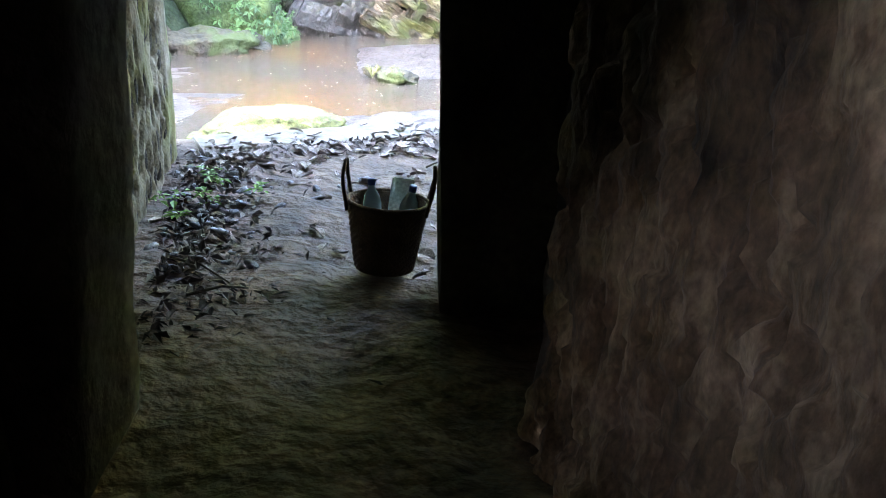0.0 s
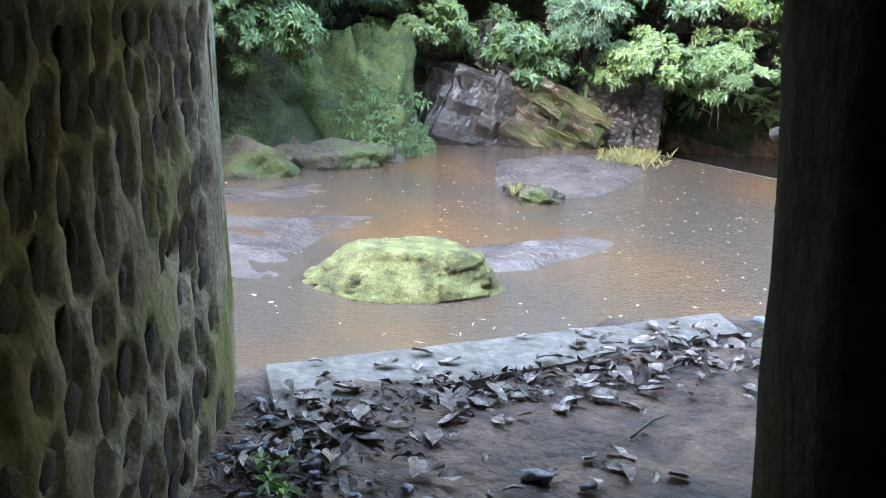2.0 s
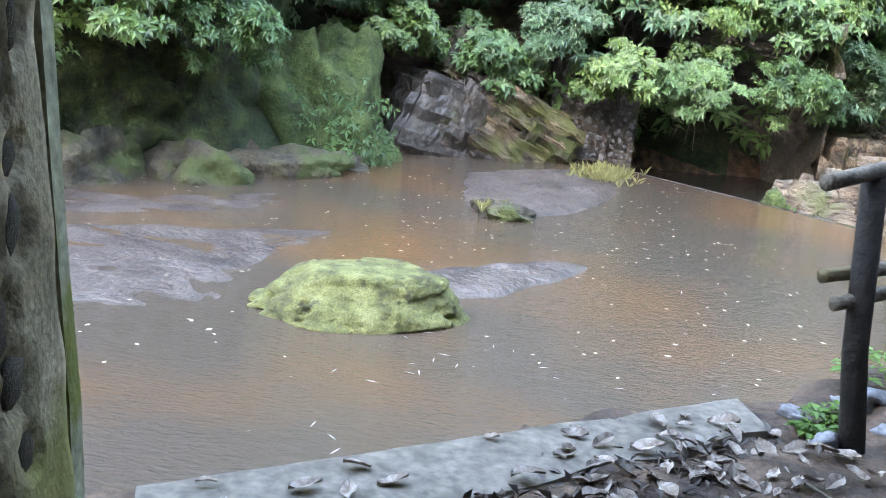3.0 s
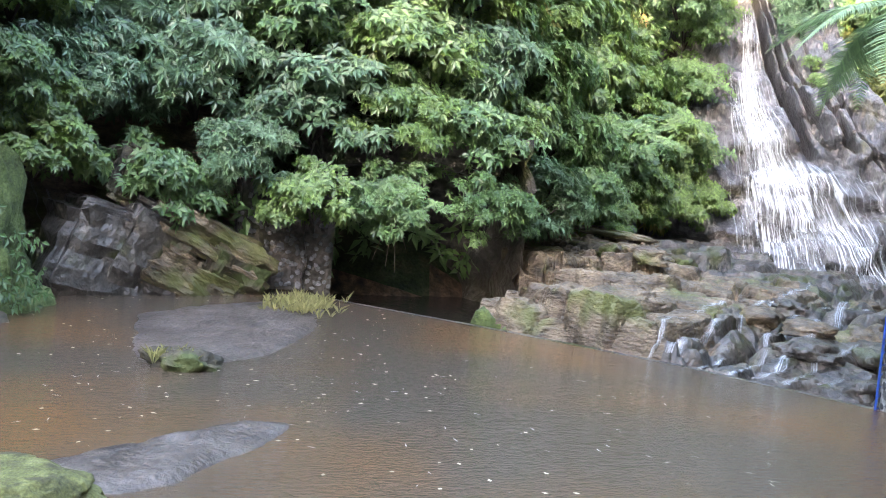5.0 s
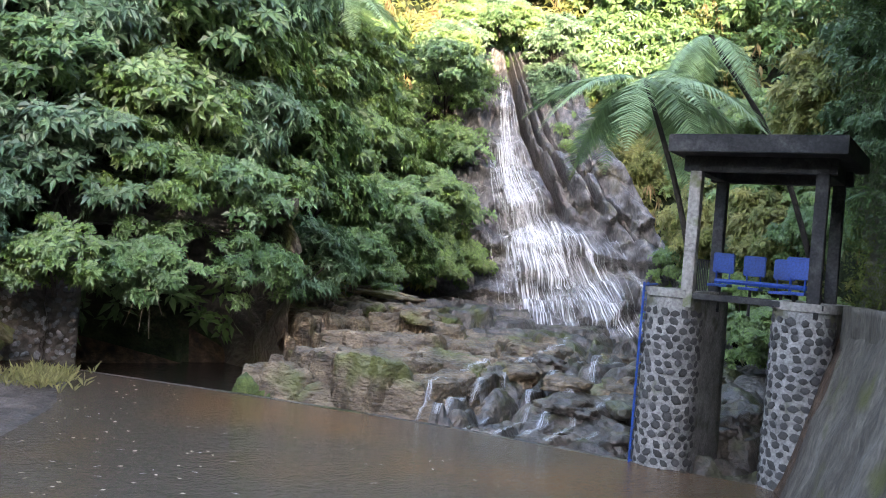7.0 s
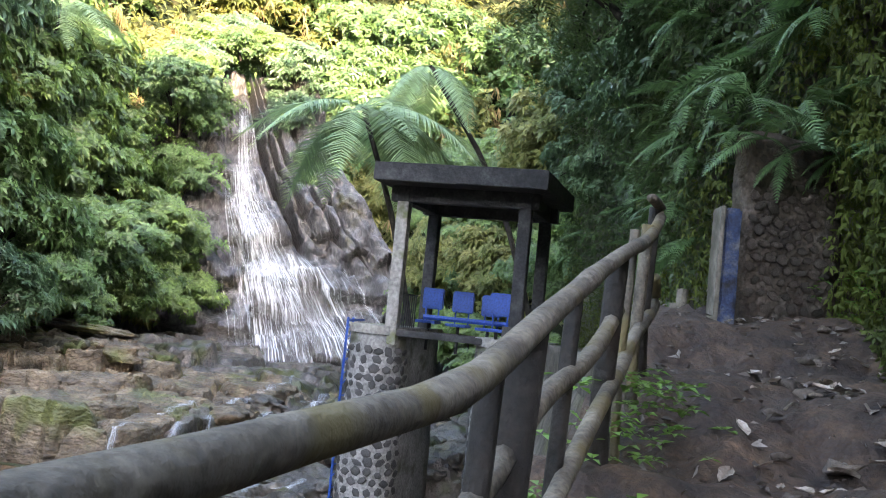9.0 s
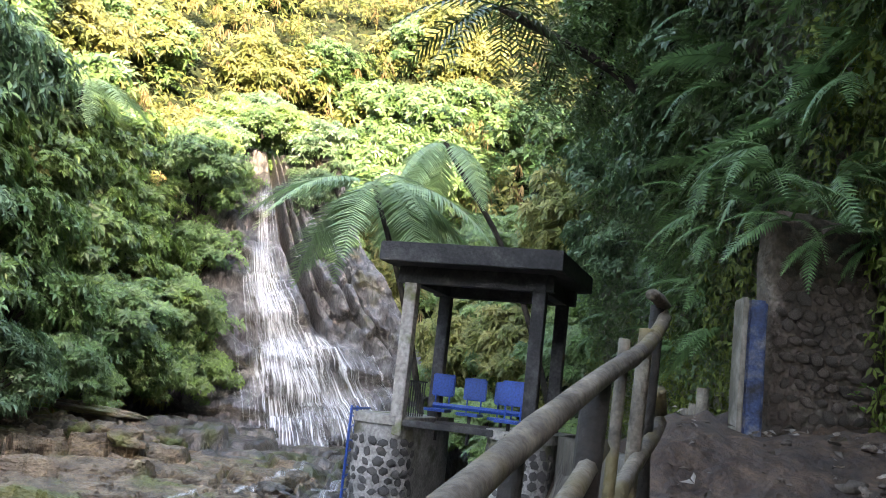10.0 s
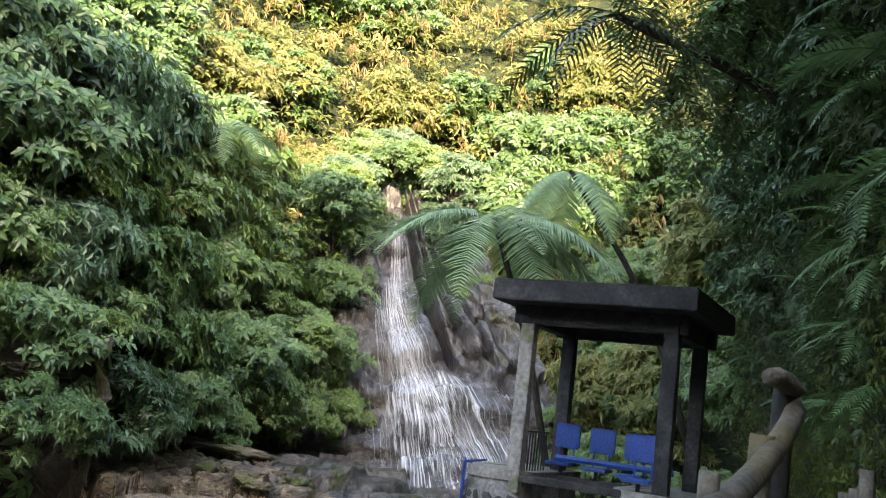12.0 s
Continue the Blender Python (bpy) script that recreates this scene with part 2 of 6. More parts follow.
def foammat():
    """White running water: streaks along the flow, thin at the strand's sides."""
    m = bpy.data.materials.new("falling_water")
    m.use_nodes = True
    N, L = m.node_tree.nodes, m.node_tree.links
    b = N["Principled BSDF"]
    b.inputs["Base Color"].default_value, b.inputs["Roughness"].default_value = (0.74, 0.78, 0.82, 1), 0.45
    uv = N.new("ShaderNodeUVMap")
    sep = N.new("ShaderNodeSeparateXYZ")
    L.new(uv.outputs[0], sep.inputs[0])
    mp = N.new("ShaderNodeMapping")
    mp.inputs["Scale"].default_value = (30.0, 0.5, 1)
    tc = N.new("ShaderNodeTexCoord")
    addv = N.new("ShaderNodeVectorMath")
    L.new(mp.outputs[0], addv.inputs[0])
    obv = N.new("ShaderNodeVectorMath")
    obv.operation = "SCALE"
    obv.inputs["Scale"].default_value = 0.32
    L.new(tc.outputs["Object"], obv.inputs[0])
    L.new(obv.outputs[0], addv.inputs[1])
    L.new(uv.outputs[0], mp.inputs[0])
    n = N.new("ShaderNodeTexNoise")
    n.inputs["Scale"].default_value, n.inputs["Detail"].default_value = 1.6, 6
    L.new(addv.outputs[0], n.inputs["Vector"])
    r = N.new("ShaderNodeMapRange")
    r.inputs[1].default_value, r.inputs[2].default_value, r.inputs[4].default_value = 0.46, 0.68, 0.92
    L.new(n.outputs[0], r.inputs[0])
    side = N.new("ShaderNodeMath")
    side.operation = "PINGPONG"
    side.inputs[1].default_value = 0.5
    L.new(sep.outputs[0], side.inputs[0])
    r2 = N.new("ShaderNodeMapRange")
    r2.inputs[1].default_value, r2.inputs[2].default_value = 0.0, 0.3
    L.new(side.outputs[0], r2.inputs[0])
    mul = N.new("ShaderNodeMath")
    mul.operation = "MULTIPLY"
    L.new(r.outputs[0], mul.inputs[0])
    L.new(r2.outputs[0], mul.inputs[1])
    t = N.new("ShaderNodeBsdfTransparent")
    mix = N.new("ShaderNodeMixShader")
    L.new(mul.outputs[0], mix.inputs[0])
    L.new(t.outputs[0], mix.inputs[1])
    L.new(b.outputs[0], mix.inputs[2])
    L.new(mix.outputs[0], N["Material Output"].inputs[0])
    return m


def plasticmat(name, col):
    m = bpy.data.materials.new(name)
    m.use_nodes = True
    b = m.node_tree.nodes["Principled BSDF"]
    b.inputs["Base Color"].default_value, b.inputs["Roughness"].default_value = (*col, 1), 0.12
    b.inputs["Transmission Weight"].default_value, b.inputs["IOR"].default_value = 0.35, 1.3
    return m


M_WATER, M_FOAM = watermat(), foammat()
# clear shallow water; its dark base also paints in the overhang's shade and reflections
M_STREAM = mat("clear_shaded_stream", ((0.012, 0.011, 0.009), (0.03, 0.027, 0.022)), 0.8, 0.08, 0.3, 6)
M_BOTTLE = plasticmat("clear_bluish_plastic", (0.62, 0.83, 0.93))


# ---- mesh helpers ----
def link_mesh(name, verts, faces, material, parent=None, smooth=True):
    me = bpy.data.meshes.new(name)
    me.from_pydata([tuple(v) for v in verts] if not isinstance(verts, np.ndarray) else verts.tolist(), [], faces if isinstance(faces, list) else faces.tolist())
    me.materials.append(material)
    if smooth:
        me.polygons.foreach_set("use_smooth", [True] * len(me.polygons))
    me.update()
    ob = new(name, me)
    if parent:
        ob.parent = parent
    return ob


def strip_uv(ob, cols, lengths):
    """UVs for a strip of cols points a row: x across, y the metres run."""
    lay = ob.data.uv_layers.new(name="UVMap")
    vi = np.zeros(len(ob.data.loops), np.int32)
    ob.data.loops.foreach_get("vertex_index", vi)
    uv = np.stack([(vi % cols) / (cols - 1), np.asarray(lengths)[vi // cols]], 1)
    lay.data.foreach_set("uv", uv.astype(np.float32).ravel())


def part(name, bm, material, parent=None, label="", smooth=False):
    me = bpy.data.meshes.new(name)
    bm.to_mesh(me)
    bm.free()
    me.materials.append(material)
    if smooth:
        me.polygons.foreach_set("use_smooth", [True] * len(me.polygons))
    ob = new(name, me)
    if parent:
        ob.parent = parent
    if label:
        ob["label"] = label
    return ob


def empty(name, loc=(0, 0, 0), rz=0.0):
    ob = new(name)
    ob.matrix_basis = pose(*loc, 0, 0, rz)
    return ob


def box(bm, size, loc=(0, 0, 0), rz=0.0, bevel=0.0, cuts=0, rough=0.0, seed=0):
    """Adds a box centred at loc; bevelled edges, and a worn surface where rough is given."""
    r = bmesh.ops.create_cube(bm, size=1.0, matrix=Matrix.LocRotScale(loc, Euler((0, 0, radians(rz))), size))
    vs = r["verts"]
    es = list({e for v in vs for e in v.link_edges})
    if bevel:
        g = bmesh.ops.bevel(bm, geom=es, offset=bevel, segments=2, affect="EDGES", clamp_overlap=True)
    if cuts:
        es = [e for e in bm.edges if e.calc_length() > 0.12]
        bmesh.ops.subdivide_edges(bm, edges=es, cuts=cuts, use_grid_fill=True)
    if rough:
        for v in bm.verts:
            v.co += rough * noise.noise_vector(v.co * 3 + Vector((seed, seed * 2, 0)))
    return bm


def tube(points, radii, sides=8, seed=0, rough=0.0, caps=True):
    """A bent, tapered pole through points."""
    pts = [Vector(p) for p in points]
    bm = bmesh.new()
    rings = []
    for i, p in enumerate(pts):
        d = (pts[min(i + 1, len(pts) - 1)] - pts[max(i - 1, 0)]).normalized()
        a = d.cross(Vector((0, 0, 1)) if abs(d.z) < 0.9 else Vector((1, 0, 0))).normalized()
        b = d.cross(a)
        r = radii[i] if isinstance(radii, (list, tuple)) else radii
        ring = []
        for k in range(sides):
            an = 2 * math.pi * k / sides
            rr = r * (1 + rough * noise.noise(p * 2.0 + Vector((math.cos(an) * 2, math.sin(an) * 2, seed))))
            ring.append(bm.verts.new(p + a * math.cos(an) * rr + b * math.sin(an) * rr))
        rings.append(ring)
    for r0, r1 in zip(rings, rings[1:]):
        for k in range(sides):
            bm.faces.new((r0[k], r0[(k + 1) % sides], r1[(k + 1) % sides], r1[k]))
    if caps:
        bm.faces.new(rings[0][::-1])
        bm.faces.new(rings[-1])
    bmesh.ops.recalc_face_normals(bm, faces=bm.faces)
    return bm


def spline(points, n):
    """Catmull-Rom points along a polyline."""
    p = [Vector(q) for q in points]
    p = [2 * p[0] - p[1]] + p + [2 * p[-1] - p[-2]]
    out = []
    seg = len(p) - 3
    for i in range(n):
        t = i / (n - 1) * seg
        k = min(int(t), seg - 1)
        f = t - k
        a, b, c, d = p[k:k + 4]
        out.append(0.5 * ((2 * b) + (c - a) * f + (2 * a - 5 * b + 4 * c - d) * f * f + (3 * b - a - 3 * c + d) * f ** 3))
    return out


def fbm(p, octaves=4):
    return noise.fractal(Vector(p), 0.9, 2.1, octaves)


def rock(name, size, seed, material, sub=3, amp=0.3, flat=0.3, parent=None):
    """A weathered boulder: a sphere broken by noise, flattened at the foot."""
    bm = bmesh.new()
    bmesh.ops.create_icosphere(bm, subdivisions=sub, radius=1.0)
    s = Vector((seed * 7.3, seed * 3.1, seed * 1.7))
    for v in bm.verts:
        d = v.co.normalized()
        k = 1 + amp * fbm(d * 1.1 + s, 5) + amp * 0.5 * (noise.cell(d * 2.2 + s) - 0.5)
        v.co = Vector((d.x * size[0], d.y * size[1], max(d.z, -flat) * size[2])) * k
    return part(name, bm, material, parent, smooth=True)


# ---- leaves ----
def whorls(centres, axes, rng, count=6, length=0.26, width=0.1, tilt=(55, 100), var=0.35, drop=0.25):
    """Leaves in rosettes: arrays of points and triangles, two triangles a leaf with a fold along the rib."""
    c = np.repeat(np.asarray(centres, float), count, 0)
    a = np.repeat(np.asarray(axes, float), count, 0)
    n = len(c)
    a /= np.linalg.norm(a, axis=1)[:, None] + 1e-9
    h = np.where(np.abs(a[:, 2:3]) < 0.9, np.array([[0, 0, 1.0]]), np.array([[1.0, 0, 0]]))
    u = np.cross(a, h)
    u /= np.linalg.norm(u, axis=1)[:, None]
    w = np.cross(a, u)
    ang = np.tile(np.arange(count) * 2 * np.pi / count, n // count) + np.repeat(rng.uniform(0, 6.28, n // count), count) + rng.uniform(-0.3, 0.3, n)
    out = u * np.cos(ang)[:, None] + w * np.sin(ang)[:, None]
    tl = np.radians(rng.uniform(tilt[0], tilt[1], n))[:, None]
    d = out * np.sin(tl) + a * np.cos(tl)
    d[:, 2] -= drop
    d /= np.linalg.norm(d, axis=1)[:, None]
    side = np.cross(d, a)
    side /= np.linalg.norm(side, axis=1)[:, None] + 1e-9
    up = np.cross(side, d)
    ln = (length * rng.uniform(1 - var, 1 + var, n))[:, None]
    wd = ln * (width / length)
    base = c + d * ln * 0.12
    lf = base + d * ln * 0.42 + side * wd * 0.5 + up * ln * 0.09
    rt = base + d * ln * 0.42 - side * wd * 0.5 + up * ln * 0.09
    tip = base + d * ln - np.array([[0, 0, 1.0]]) * ln * 0.16
    v = np.stack([base, lf, tip, rt], 1).reshape(-1, 3)
    k = np.arange(n)[:, None] * 4
    f = np.concatenate([k + np.array([[0, 2, 1]]), k + np.array([[0, 3, 2]])], 0)
    return v, f


def bush_mesh(seed, radius=1.6, lobes=11, per=34, length=0.28, width=0.105, material=None, squash=0.85):
    """A shrub at the origin, leaning out along -y: crown of leaf rosettes on lobes, and a mesh of stems."""
    rng = np.random.default_rng(seed)
    cen, ax = [], []
    tips = []
    for i in range(lobes):
        d = rng.normal(size=3)
        d[1] -= 0.5
        d[2] = d[2] * 0.8 + 0.25
        d /= np.linalg.norm(d)
        lc = d * radius * rng.uniform(0.45, 0.95) * np.array([1.1, 0.9, squash])
        lr = radius * rng.uniform(0.2, 0.36)
        tips.append(lc)
        q = rng.normal(size=(per, 3))
        q[:, 2] += 0.55
        q[:, 1] -= 0.3
        q /= np.linalg.norm(q, axis=1)[:, None]
        cen.append(lc + q * lr * rng.uniform(0.6, 1.12, (per, 1)) * np.array([1.15, 1.15, 0.62]))
        ax.append(q * 0.7 + np.array([0, -0.55, 0.42]))
    v, f = whorls(np.concatenate(cen), np.concatenate(ax), rng, 6, length, width, (62, 88), 0.4, 0.18)
    return v, f, tips


# ---- the ground: one sheet with river bed, banks, path and hills ----
WATER = -2.06
BANK = [(-60, 1.0), (-14, 3.2), (-1.95, 6.02), (-0.04, 7.46), (0.35, 7.75), (1.6, 8.25), (3.0, 9.2), (5.4, 10.6), (6.6, 11.3), (7.8, 11.8), (9.0, 13.3), (12.0, 17.6), (13.8, 19.4)]
BASIN = [(-60, 12), (-20, 15), (-9.5, 19.8), (-6.6, 23.0), (-6.0, 26.4), (-4.8, 28.6), (-1.4, 30.8), (0.9, 33.0), (4.2, 33.5), (7.0, 34.5), (10.5, 37.5),
         (14, 40.5), (18, 44), (21.5, 43), (25, 37.5), (26, 31), (21.5, 24.8), (17.4, 19.8), (14.1, 16.2), (10.8, 13.3), (8.6, 11.4), (7.6, 9.9), (6.3, 9.0), (4.6, 7.4), (3.2, 6.2),
         (2.9, 4.5), (2.9, -8), (-60, -8)]


def dist_poly(x, y, pts, closed=False):
    """Distance of plan points to a polyline."""
    d = np.full(np.shape(x), 1e9)
    n = len(pts)
    for i in range(n if closed else n - 1):
        ax, ay = pts[i]
        bx, by = pts[(i + 1) % n]
        t = np.clip(((x - ax) * (bx - ax) + (y - ay) * (by - ay)) / ((bx - ax) ** 2 + (by - ay) ** 2), 0, 1)
        d = np.minimum(d, np.hypot(x - ax - t * (bx - ax), y - ay - t * (by - ay)))
    return d


def inside(x, y, pts):
    r = np.zeros(np.shape(x), bool)
    n = len(pts)
    for i in range(n):
        ax, ay = pts[i]
        bx, by = pts[(i + 1) % n]
        if ay == by:
            continue
        c = ((ay > y) != (by > y)) & (x < (bx - ax) * (y - ay) / (by - ay) + ax)
        r ^= c
    return r


NEAR = BANK + [(60, 20), (60, -60), (-60, -60)]


def ramp_z(x, y):
    s = (x - 0.65) * 0.819 + (y - 7.35) * 0.574
    z = np.clip(s * 0.226, 0, 1.62) + 0.07 * np.sin(np.clip(s, 0, 8) * 4.2) * (s > 0)
    return np.where(s > 7.1, np.maximum(1.62 - (s - 7.1) * 0.16, 1.0), z)


def ground_z(x, y):
    """Height of the ground sheet at plan points."""
    x, y = np.asarray(x, float), np.asarray(y, float)
    near = inside(x, y, NEAR)
    db = dist_poly(x, y, BANK)
    z = np.where(near, ramp_z(x, y), np.maximum(-3.0, ramp_z(x, y) - 0.1 - db * 3.4))
    out = ~inside(x, y, BASIN)
    do = dist_poly(x, y, BASIN, True)
    right = np.clip((x - 1.0) / 3.0, 0, 1) * np.clip((26 - y) / 6, 0, 1)
    steep = 1.25 + 1.6 * right
    steep = steep + 0.55 * np.clip((y - 28) / 8, 0, 1)
    hill = np.minimum(do * steep, 34 + do * 0.1 + 14 * np.clip((y - 42) / 8, 0, 1))
    # unseen ridge behind the camera, added to set the low sun's shadow line
    hill = np.where(y < -7, np.minimum(do * 1.45, 30.0), hill)
    base = np.where(near, ramp_z(x, y), -2.4)
    return np.where(out, base + hill, z)


def axis(a, b, dense_a, dense_b, fine, mid_a, mid_b, mid, far):
    v = list(np.arange(dense_a, dense_b, fine)) + list(np.arange(mid_a, dense_a, mid)) + list(np.arange(dense_b, mid_b, mid)) + list(np.arange(a, mid_a, far)) + list(np.arange(mid_b, b, far))
    return np.array(sorted(v))


gx = axis(-300, 300, -3.2, 9.4, 0.09, -16, 34, 0.7, 12)
gy = axis(-200, 400, 0.5, 13.2, 0.09, -16, 56, 0.7, 12)
X, Y = np.meshgrid(gx, gy)
Z = ground_z(X, Y)
gv = np.stack([X, Y, Z], -1).reshape(-1, 3)
for p in gv:
    far = min(1.0, max(0.0, (abs(p[2]) - 2.5) / 4))
    p[2] += 0.05 * noise.fractal(Vector((p[0] * 1.1, p[1] * 1.1, 0)), 0.8, 2.2, 4) + far * 1.2 * noise.fractal(Vector((p[0] * 0.25, p[1] * 0.25, 3)), 0.9, 2, 4)
    if -2.2 < p[0] < 8 and 1 < p[1] < 12.5 and p[2] > -0.3:
        p[2] += (0.034 + 0.05 * (p[2] > 0.12)) * noise.fractal(Vector((p[0] * 2.6, p[1] * 2.6, 0)), 0.7, 2.2, 3)
nx, ny = len(gx), len(gy)
idx = np.arange(nx * ny).reshape(ny, nx)
gf = np.stack([idx[:-1, :-1], idx[:-1, 1:], idx[1:, 1:], idx[1:, :-1]], -1).reshape(-1, 4)
ground = link_mesh("ground", gv, gf, M_EARTH)
ground.data.materials.append(M_HILL)
cz = gv[gf].mean(1)
hilly = (~inside(cz[:, 0], cz[:, 1], BASIN)) & (dist_poly(cz[:, 0], cz[:, 1], BASIN, True) > 0.25)
ground.data.materials.append(M_PATH)
pathy = (cz[:, 0] + 0.4 * np.sin(cz[:, 1] * 5) > 1.3) & (cz[:, 1] > 6.5) & (cz[:, 2] > -0.2) & ~hilly
ground.data.polygons.foreach_set("material_index", np.where(hilly, 1, np.where(pathy, 2, 0)).astype(np.int32))
tagged(ground, "damp brown earth bank, path and wooded hillsides, with an unseen ridge added for shade", "ground", kind="structure")

# ---- river ----
wpoly = [(-60, -2), (-1.5, 4), (0.5, 7), (7, 12), (11.3, 18), (10.2, 19.4), (7.6, 22.9), (4.7, 25.9), (0.9, 29.6), (0.2, 34), (-60, 34)]
bm = bmesh.new()
bm.faces.new([bm.verts.new((x, y, WATER)) for x, y in wpoly])
water = part("water", bm, M_WATER)
tagged(water, "murky brown slow river water with ripples", "river", kind="structure")
# pool under the fall and below the weir
bm = bmesh.new()
bm.faces.new([bm.verts.new((x, y, WATER - 0.35)) for x, y in [(0.9, 29.7), (4.7, 26.0), (7.6, 23.0), (10.2, 19.5), (12, 18), (26, 24), (26, 38), (2, 36)]])
tagged(part("lower_water", bm, M_STREAM), "shallow stream water below the weir, the cave's shade in its dark colour", "river", kind="structure")
weir = [(0.75, 29.62), (4.75, 25.92), (7.6, 22.9), (10.1, 19.5)]
bm = bmesh.new()
for (ax, ay), (bx, by) in zip(weir, weir[1:]):
    an = math.degrees(math.atan2(by - ay, bx - ax))
    box(bm, (math.hypot(bx - ax, by - ay), 0.22, 1.2), ((ax + bx) / 2 + 0.1, (ay + by) / 2 + 0.1, WATER - 0.605), an, 0.03)
tagged(part("weir", bm, M_ROCKD), "low wet concrete weir crest", "weir", kind="structure")


def mudbar(outline, seed, rise=0.09):
    """A bank of silt that just breaks the surface."""
    cx, cy = np.mean([p[0] for p in outline]), np.mean([p[1] for p in outline])
    loop = spline([(x, y, 0) for x, y in outline + outline[:1]], 90)[:-1]
    rings = [1.0, 0.96, 0.9, 0.82, 0.72, 0.6, 0.48, 0.36, 0.24, 0.12]
    vs, fs = [], []
    for k, r in enumerate(rings):
        for p in loop:
            x, y = cx + (p.x - cx) * r, cy + (p.y - cy) * r
            wob = 0.25 * noise.noise(Vector((x * 0.9, y * 0.9, seed)))
            x, y = x + wob * 0.6, y + wob * 0.4
            vs.append((x, y, WATER - 0.03 + rise * (1 - r ** 4) ** 0.7 * (1 + 0.9 * noise.noise(Vector((x * 1.1, y * 2.4, seed))) + 0.4 * noise.noise(Vector((x * 4, y * 6, seed))))))
    n = len(loop)
    for k in range(len(rings) - 1):
        for i in range(n):
            fs.append((k * n + i, k * n + (i + 1) % n, (k + 1) * n + (i + 1) % n, (k + 1) * n + i))
    fs.append(tuple(range((len(rings) - 1) * n, len(rings) * n)))
    return tagged(link_mesh("mud_bar", vs, fs, M_MUD), "low bar of wet brown silt in the river", "mud bar", "mud bars", "structure")


mudbar([(-3.0, 15.6), (-2.53, 16.4), (-1.2, 17.6), (-0.15, 18.05), (-0.25, 17.3), (-1.0, 16.1), (-1.7, 15.1)], 1)
mudbar([(-3.1, 25.6), (-1.8, 27.3), (0.2, 28.8), (0.9, 28.4), (0.6, 25.6), (0.2, 23.6), (-0.8, 21.5), (-2.3, 21.0), (-2.8, 22.6)], 2, 0.12)
mudbar([(-9.6, 18.4), (-8.2, 18.5), (-5.5, 20.9), (-5.5, 19.4), (-7.7, 17.1), (-9.5, 16.4)], 3, 0.045)
mudbar([(-8.4, 16.6), (-7.4, 16.9), (-4.4, 18.4), (-4.2, 17.6), (-4.7, 14.9), (-4.5, 13.4), (-5.4, 12.7), (-8, 13)], 4, 0.042)

# ---- shelter ----
def wallbox(name, a, b, thick, z0, z1, material, label, rough=0.012, res=0.09, side=1):
    """A thick wall whose seen face runs from plan point a to b; thick lies to the right of a->b when side is 1."""
    a, b = Vector((*a, 0)), Vector((*b, 0))
    d = (b - a).normalized()
    n = Vector((d.y, -d.x, 0)) * side
    bm = bmesh.new()
    ln = (b - a).length
    nu, nv = max(2, int(ln / res)), max(2, int((z1 - z0) / res))
    def grid(o, eu, ev, nu, nv):
        g = [[bm.verts.new(o + eu * (i / nu) + ev * (j / nv)) for j in range(nv + 1)] for i in range(nu + 1)]
        for i in range(nu):
            for j in range(nv):
                bm.faces.new((g[i][j], g[i + 1][j], g[i + 1][j + 1], g[i][j + 1]))
    up = Vector((0, 0, z1 - z0))
    o = a + Vector((0, 0, z0))
    nt = max(2, int(thick / res))
    grid(o, b - a, up, nu, nv)
    grid(o + n * thick, b - a, up, nu, nv)
    grid(o, n * thick, up, nt, nv)
    grid(o + (b - a), n * thick, up, nt, nv)
    grid(o + up, b - a, n * thick, nu, nt)
    bmesh.ops.remove_doubles(bm, verts=bm.verts, dist=0.002)
    bmesh.ops.recalc_face_normals(bm, faces=bm.faces)
    for v in bm.verts:
        v.co += rough * noise.turbulence_vector(v.co * 2.3, 3, False)
    ob = part(name, bm, material, None, smooth=True)
    return tagged(ob, label, "wall", kind="structure")


WL_A, WL_B = Vector((-1.28, 2.0)), Vector((-1.93, 5.62))
wd = (WL_B - WL_A).normalized()
L_w = (WL_B - WL_A).length
nrm = Vector((wd.y, -wd.x, 0))
wall_w = wallbox("wall_west", WL_A, WL_B, 0.4, -0.4, 2.98, M_MORTAR, "rough yellowed mortar wall set with dark river cobbles", 0.018, 0.026, side=-1)


def wall_lean(z):
    return 0.02 - 0.075 * z


# cobbles lie in sockets of the mortar: (run along the wall, height, half width, half height, roll)
random.seed(77)
COBS = []
z, row = 0.06, 0
while z < 2.4 and len(COBS) < 300:
    s = 0.55 + (row % 2) * 0.08 + random.uniform(0, 0.05)
    while s < L_w - 0.12 and len(COBS) < 300:
        if random.random() < 0.85:
            COBS.append((s, z + random.uniform(-0.035, 0.035), random.uniform(0.034, 0.062), random.uniform(0.055, 0.1), random.uniform(-24, 24)))
        s += random.uniform(0.115, 0.2)
    z += random.uniform(0.155, 0.195)
    row += 1
wv = np.empty(len(wall_w.data.vertices) * 3)
wall_w.data.vertices.foreach_get("co", wv)
wv = wv.reshape(-1, 3)
run_ = (wv[:, 0] - WL_A.x) * wd.x + (wv[:, 1] - WL_A.y) * wd.y
seen_ = (wv[:, 0] - WL_A.x) * nrm.x + (wv[:, 1] - WL_A.y) * nrm.y > -0.06
push = np.zeros(len(wv))
for cs, cz_, cw, ch, cr in COBS:
    dx, dz = run_ - cs, wv[:, 2] - cz_
    ca, sa = math.cos(radians(cr)), math.sin(radians(cr))
    q = np.sqrt(((dx * ca - dz * sa) / cw) ** 2 + ((dx * sa + dz * ca) / ch) ** 2)
    push = np.minimum(push, np.where(q < 1.3, -0.03 * np.clip((1.3 - q) / 0.35, 0, 1), 0))
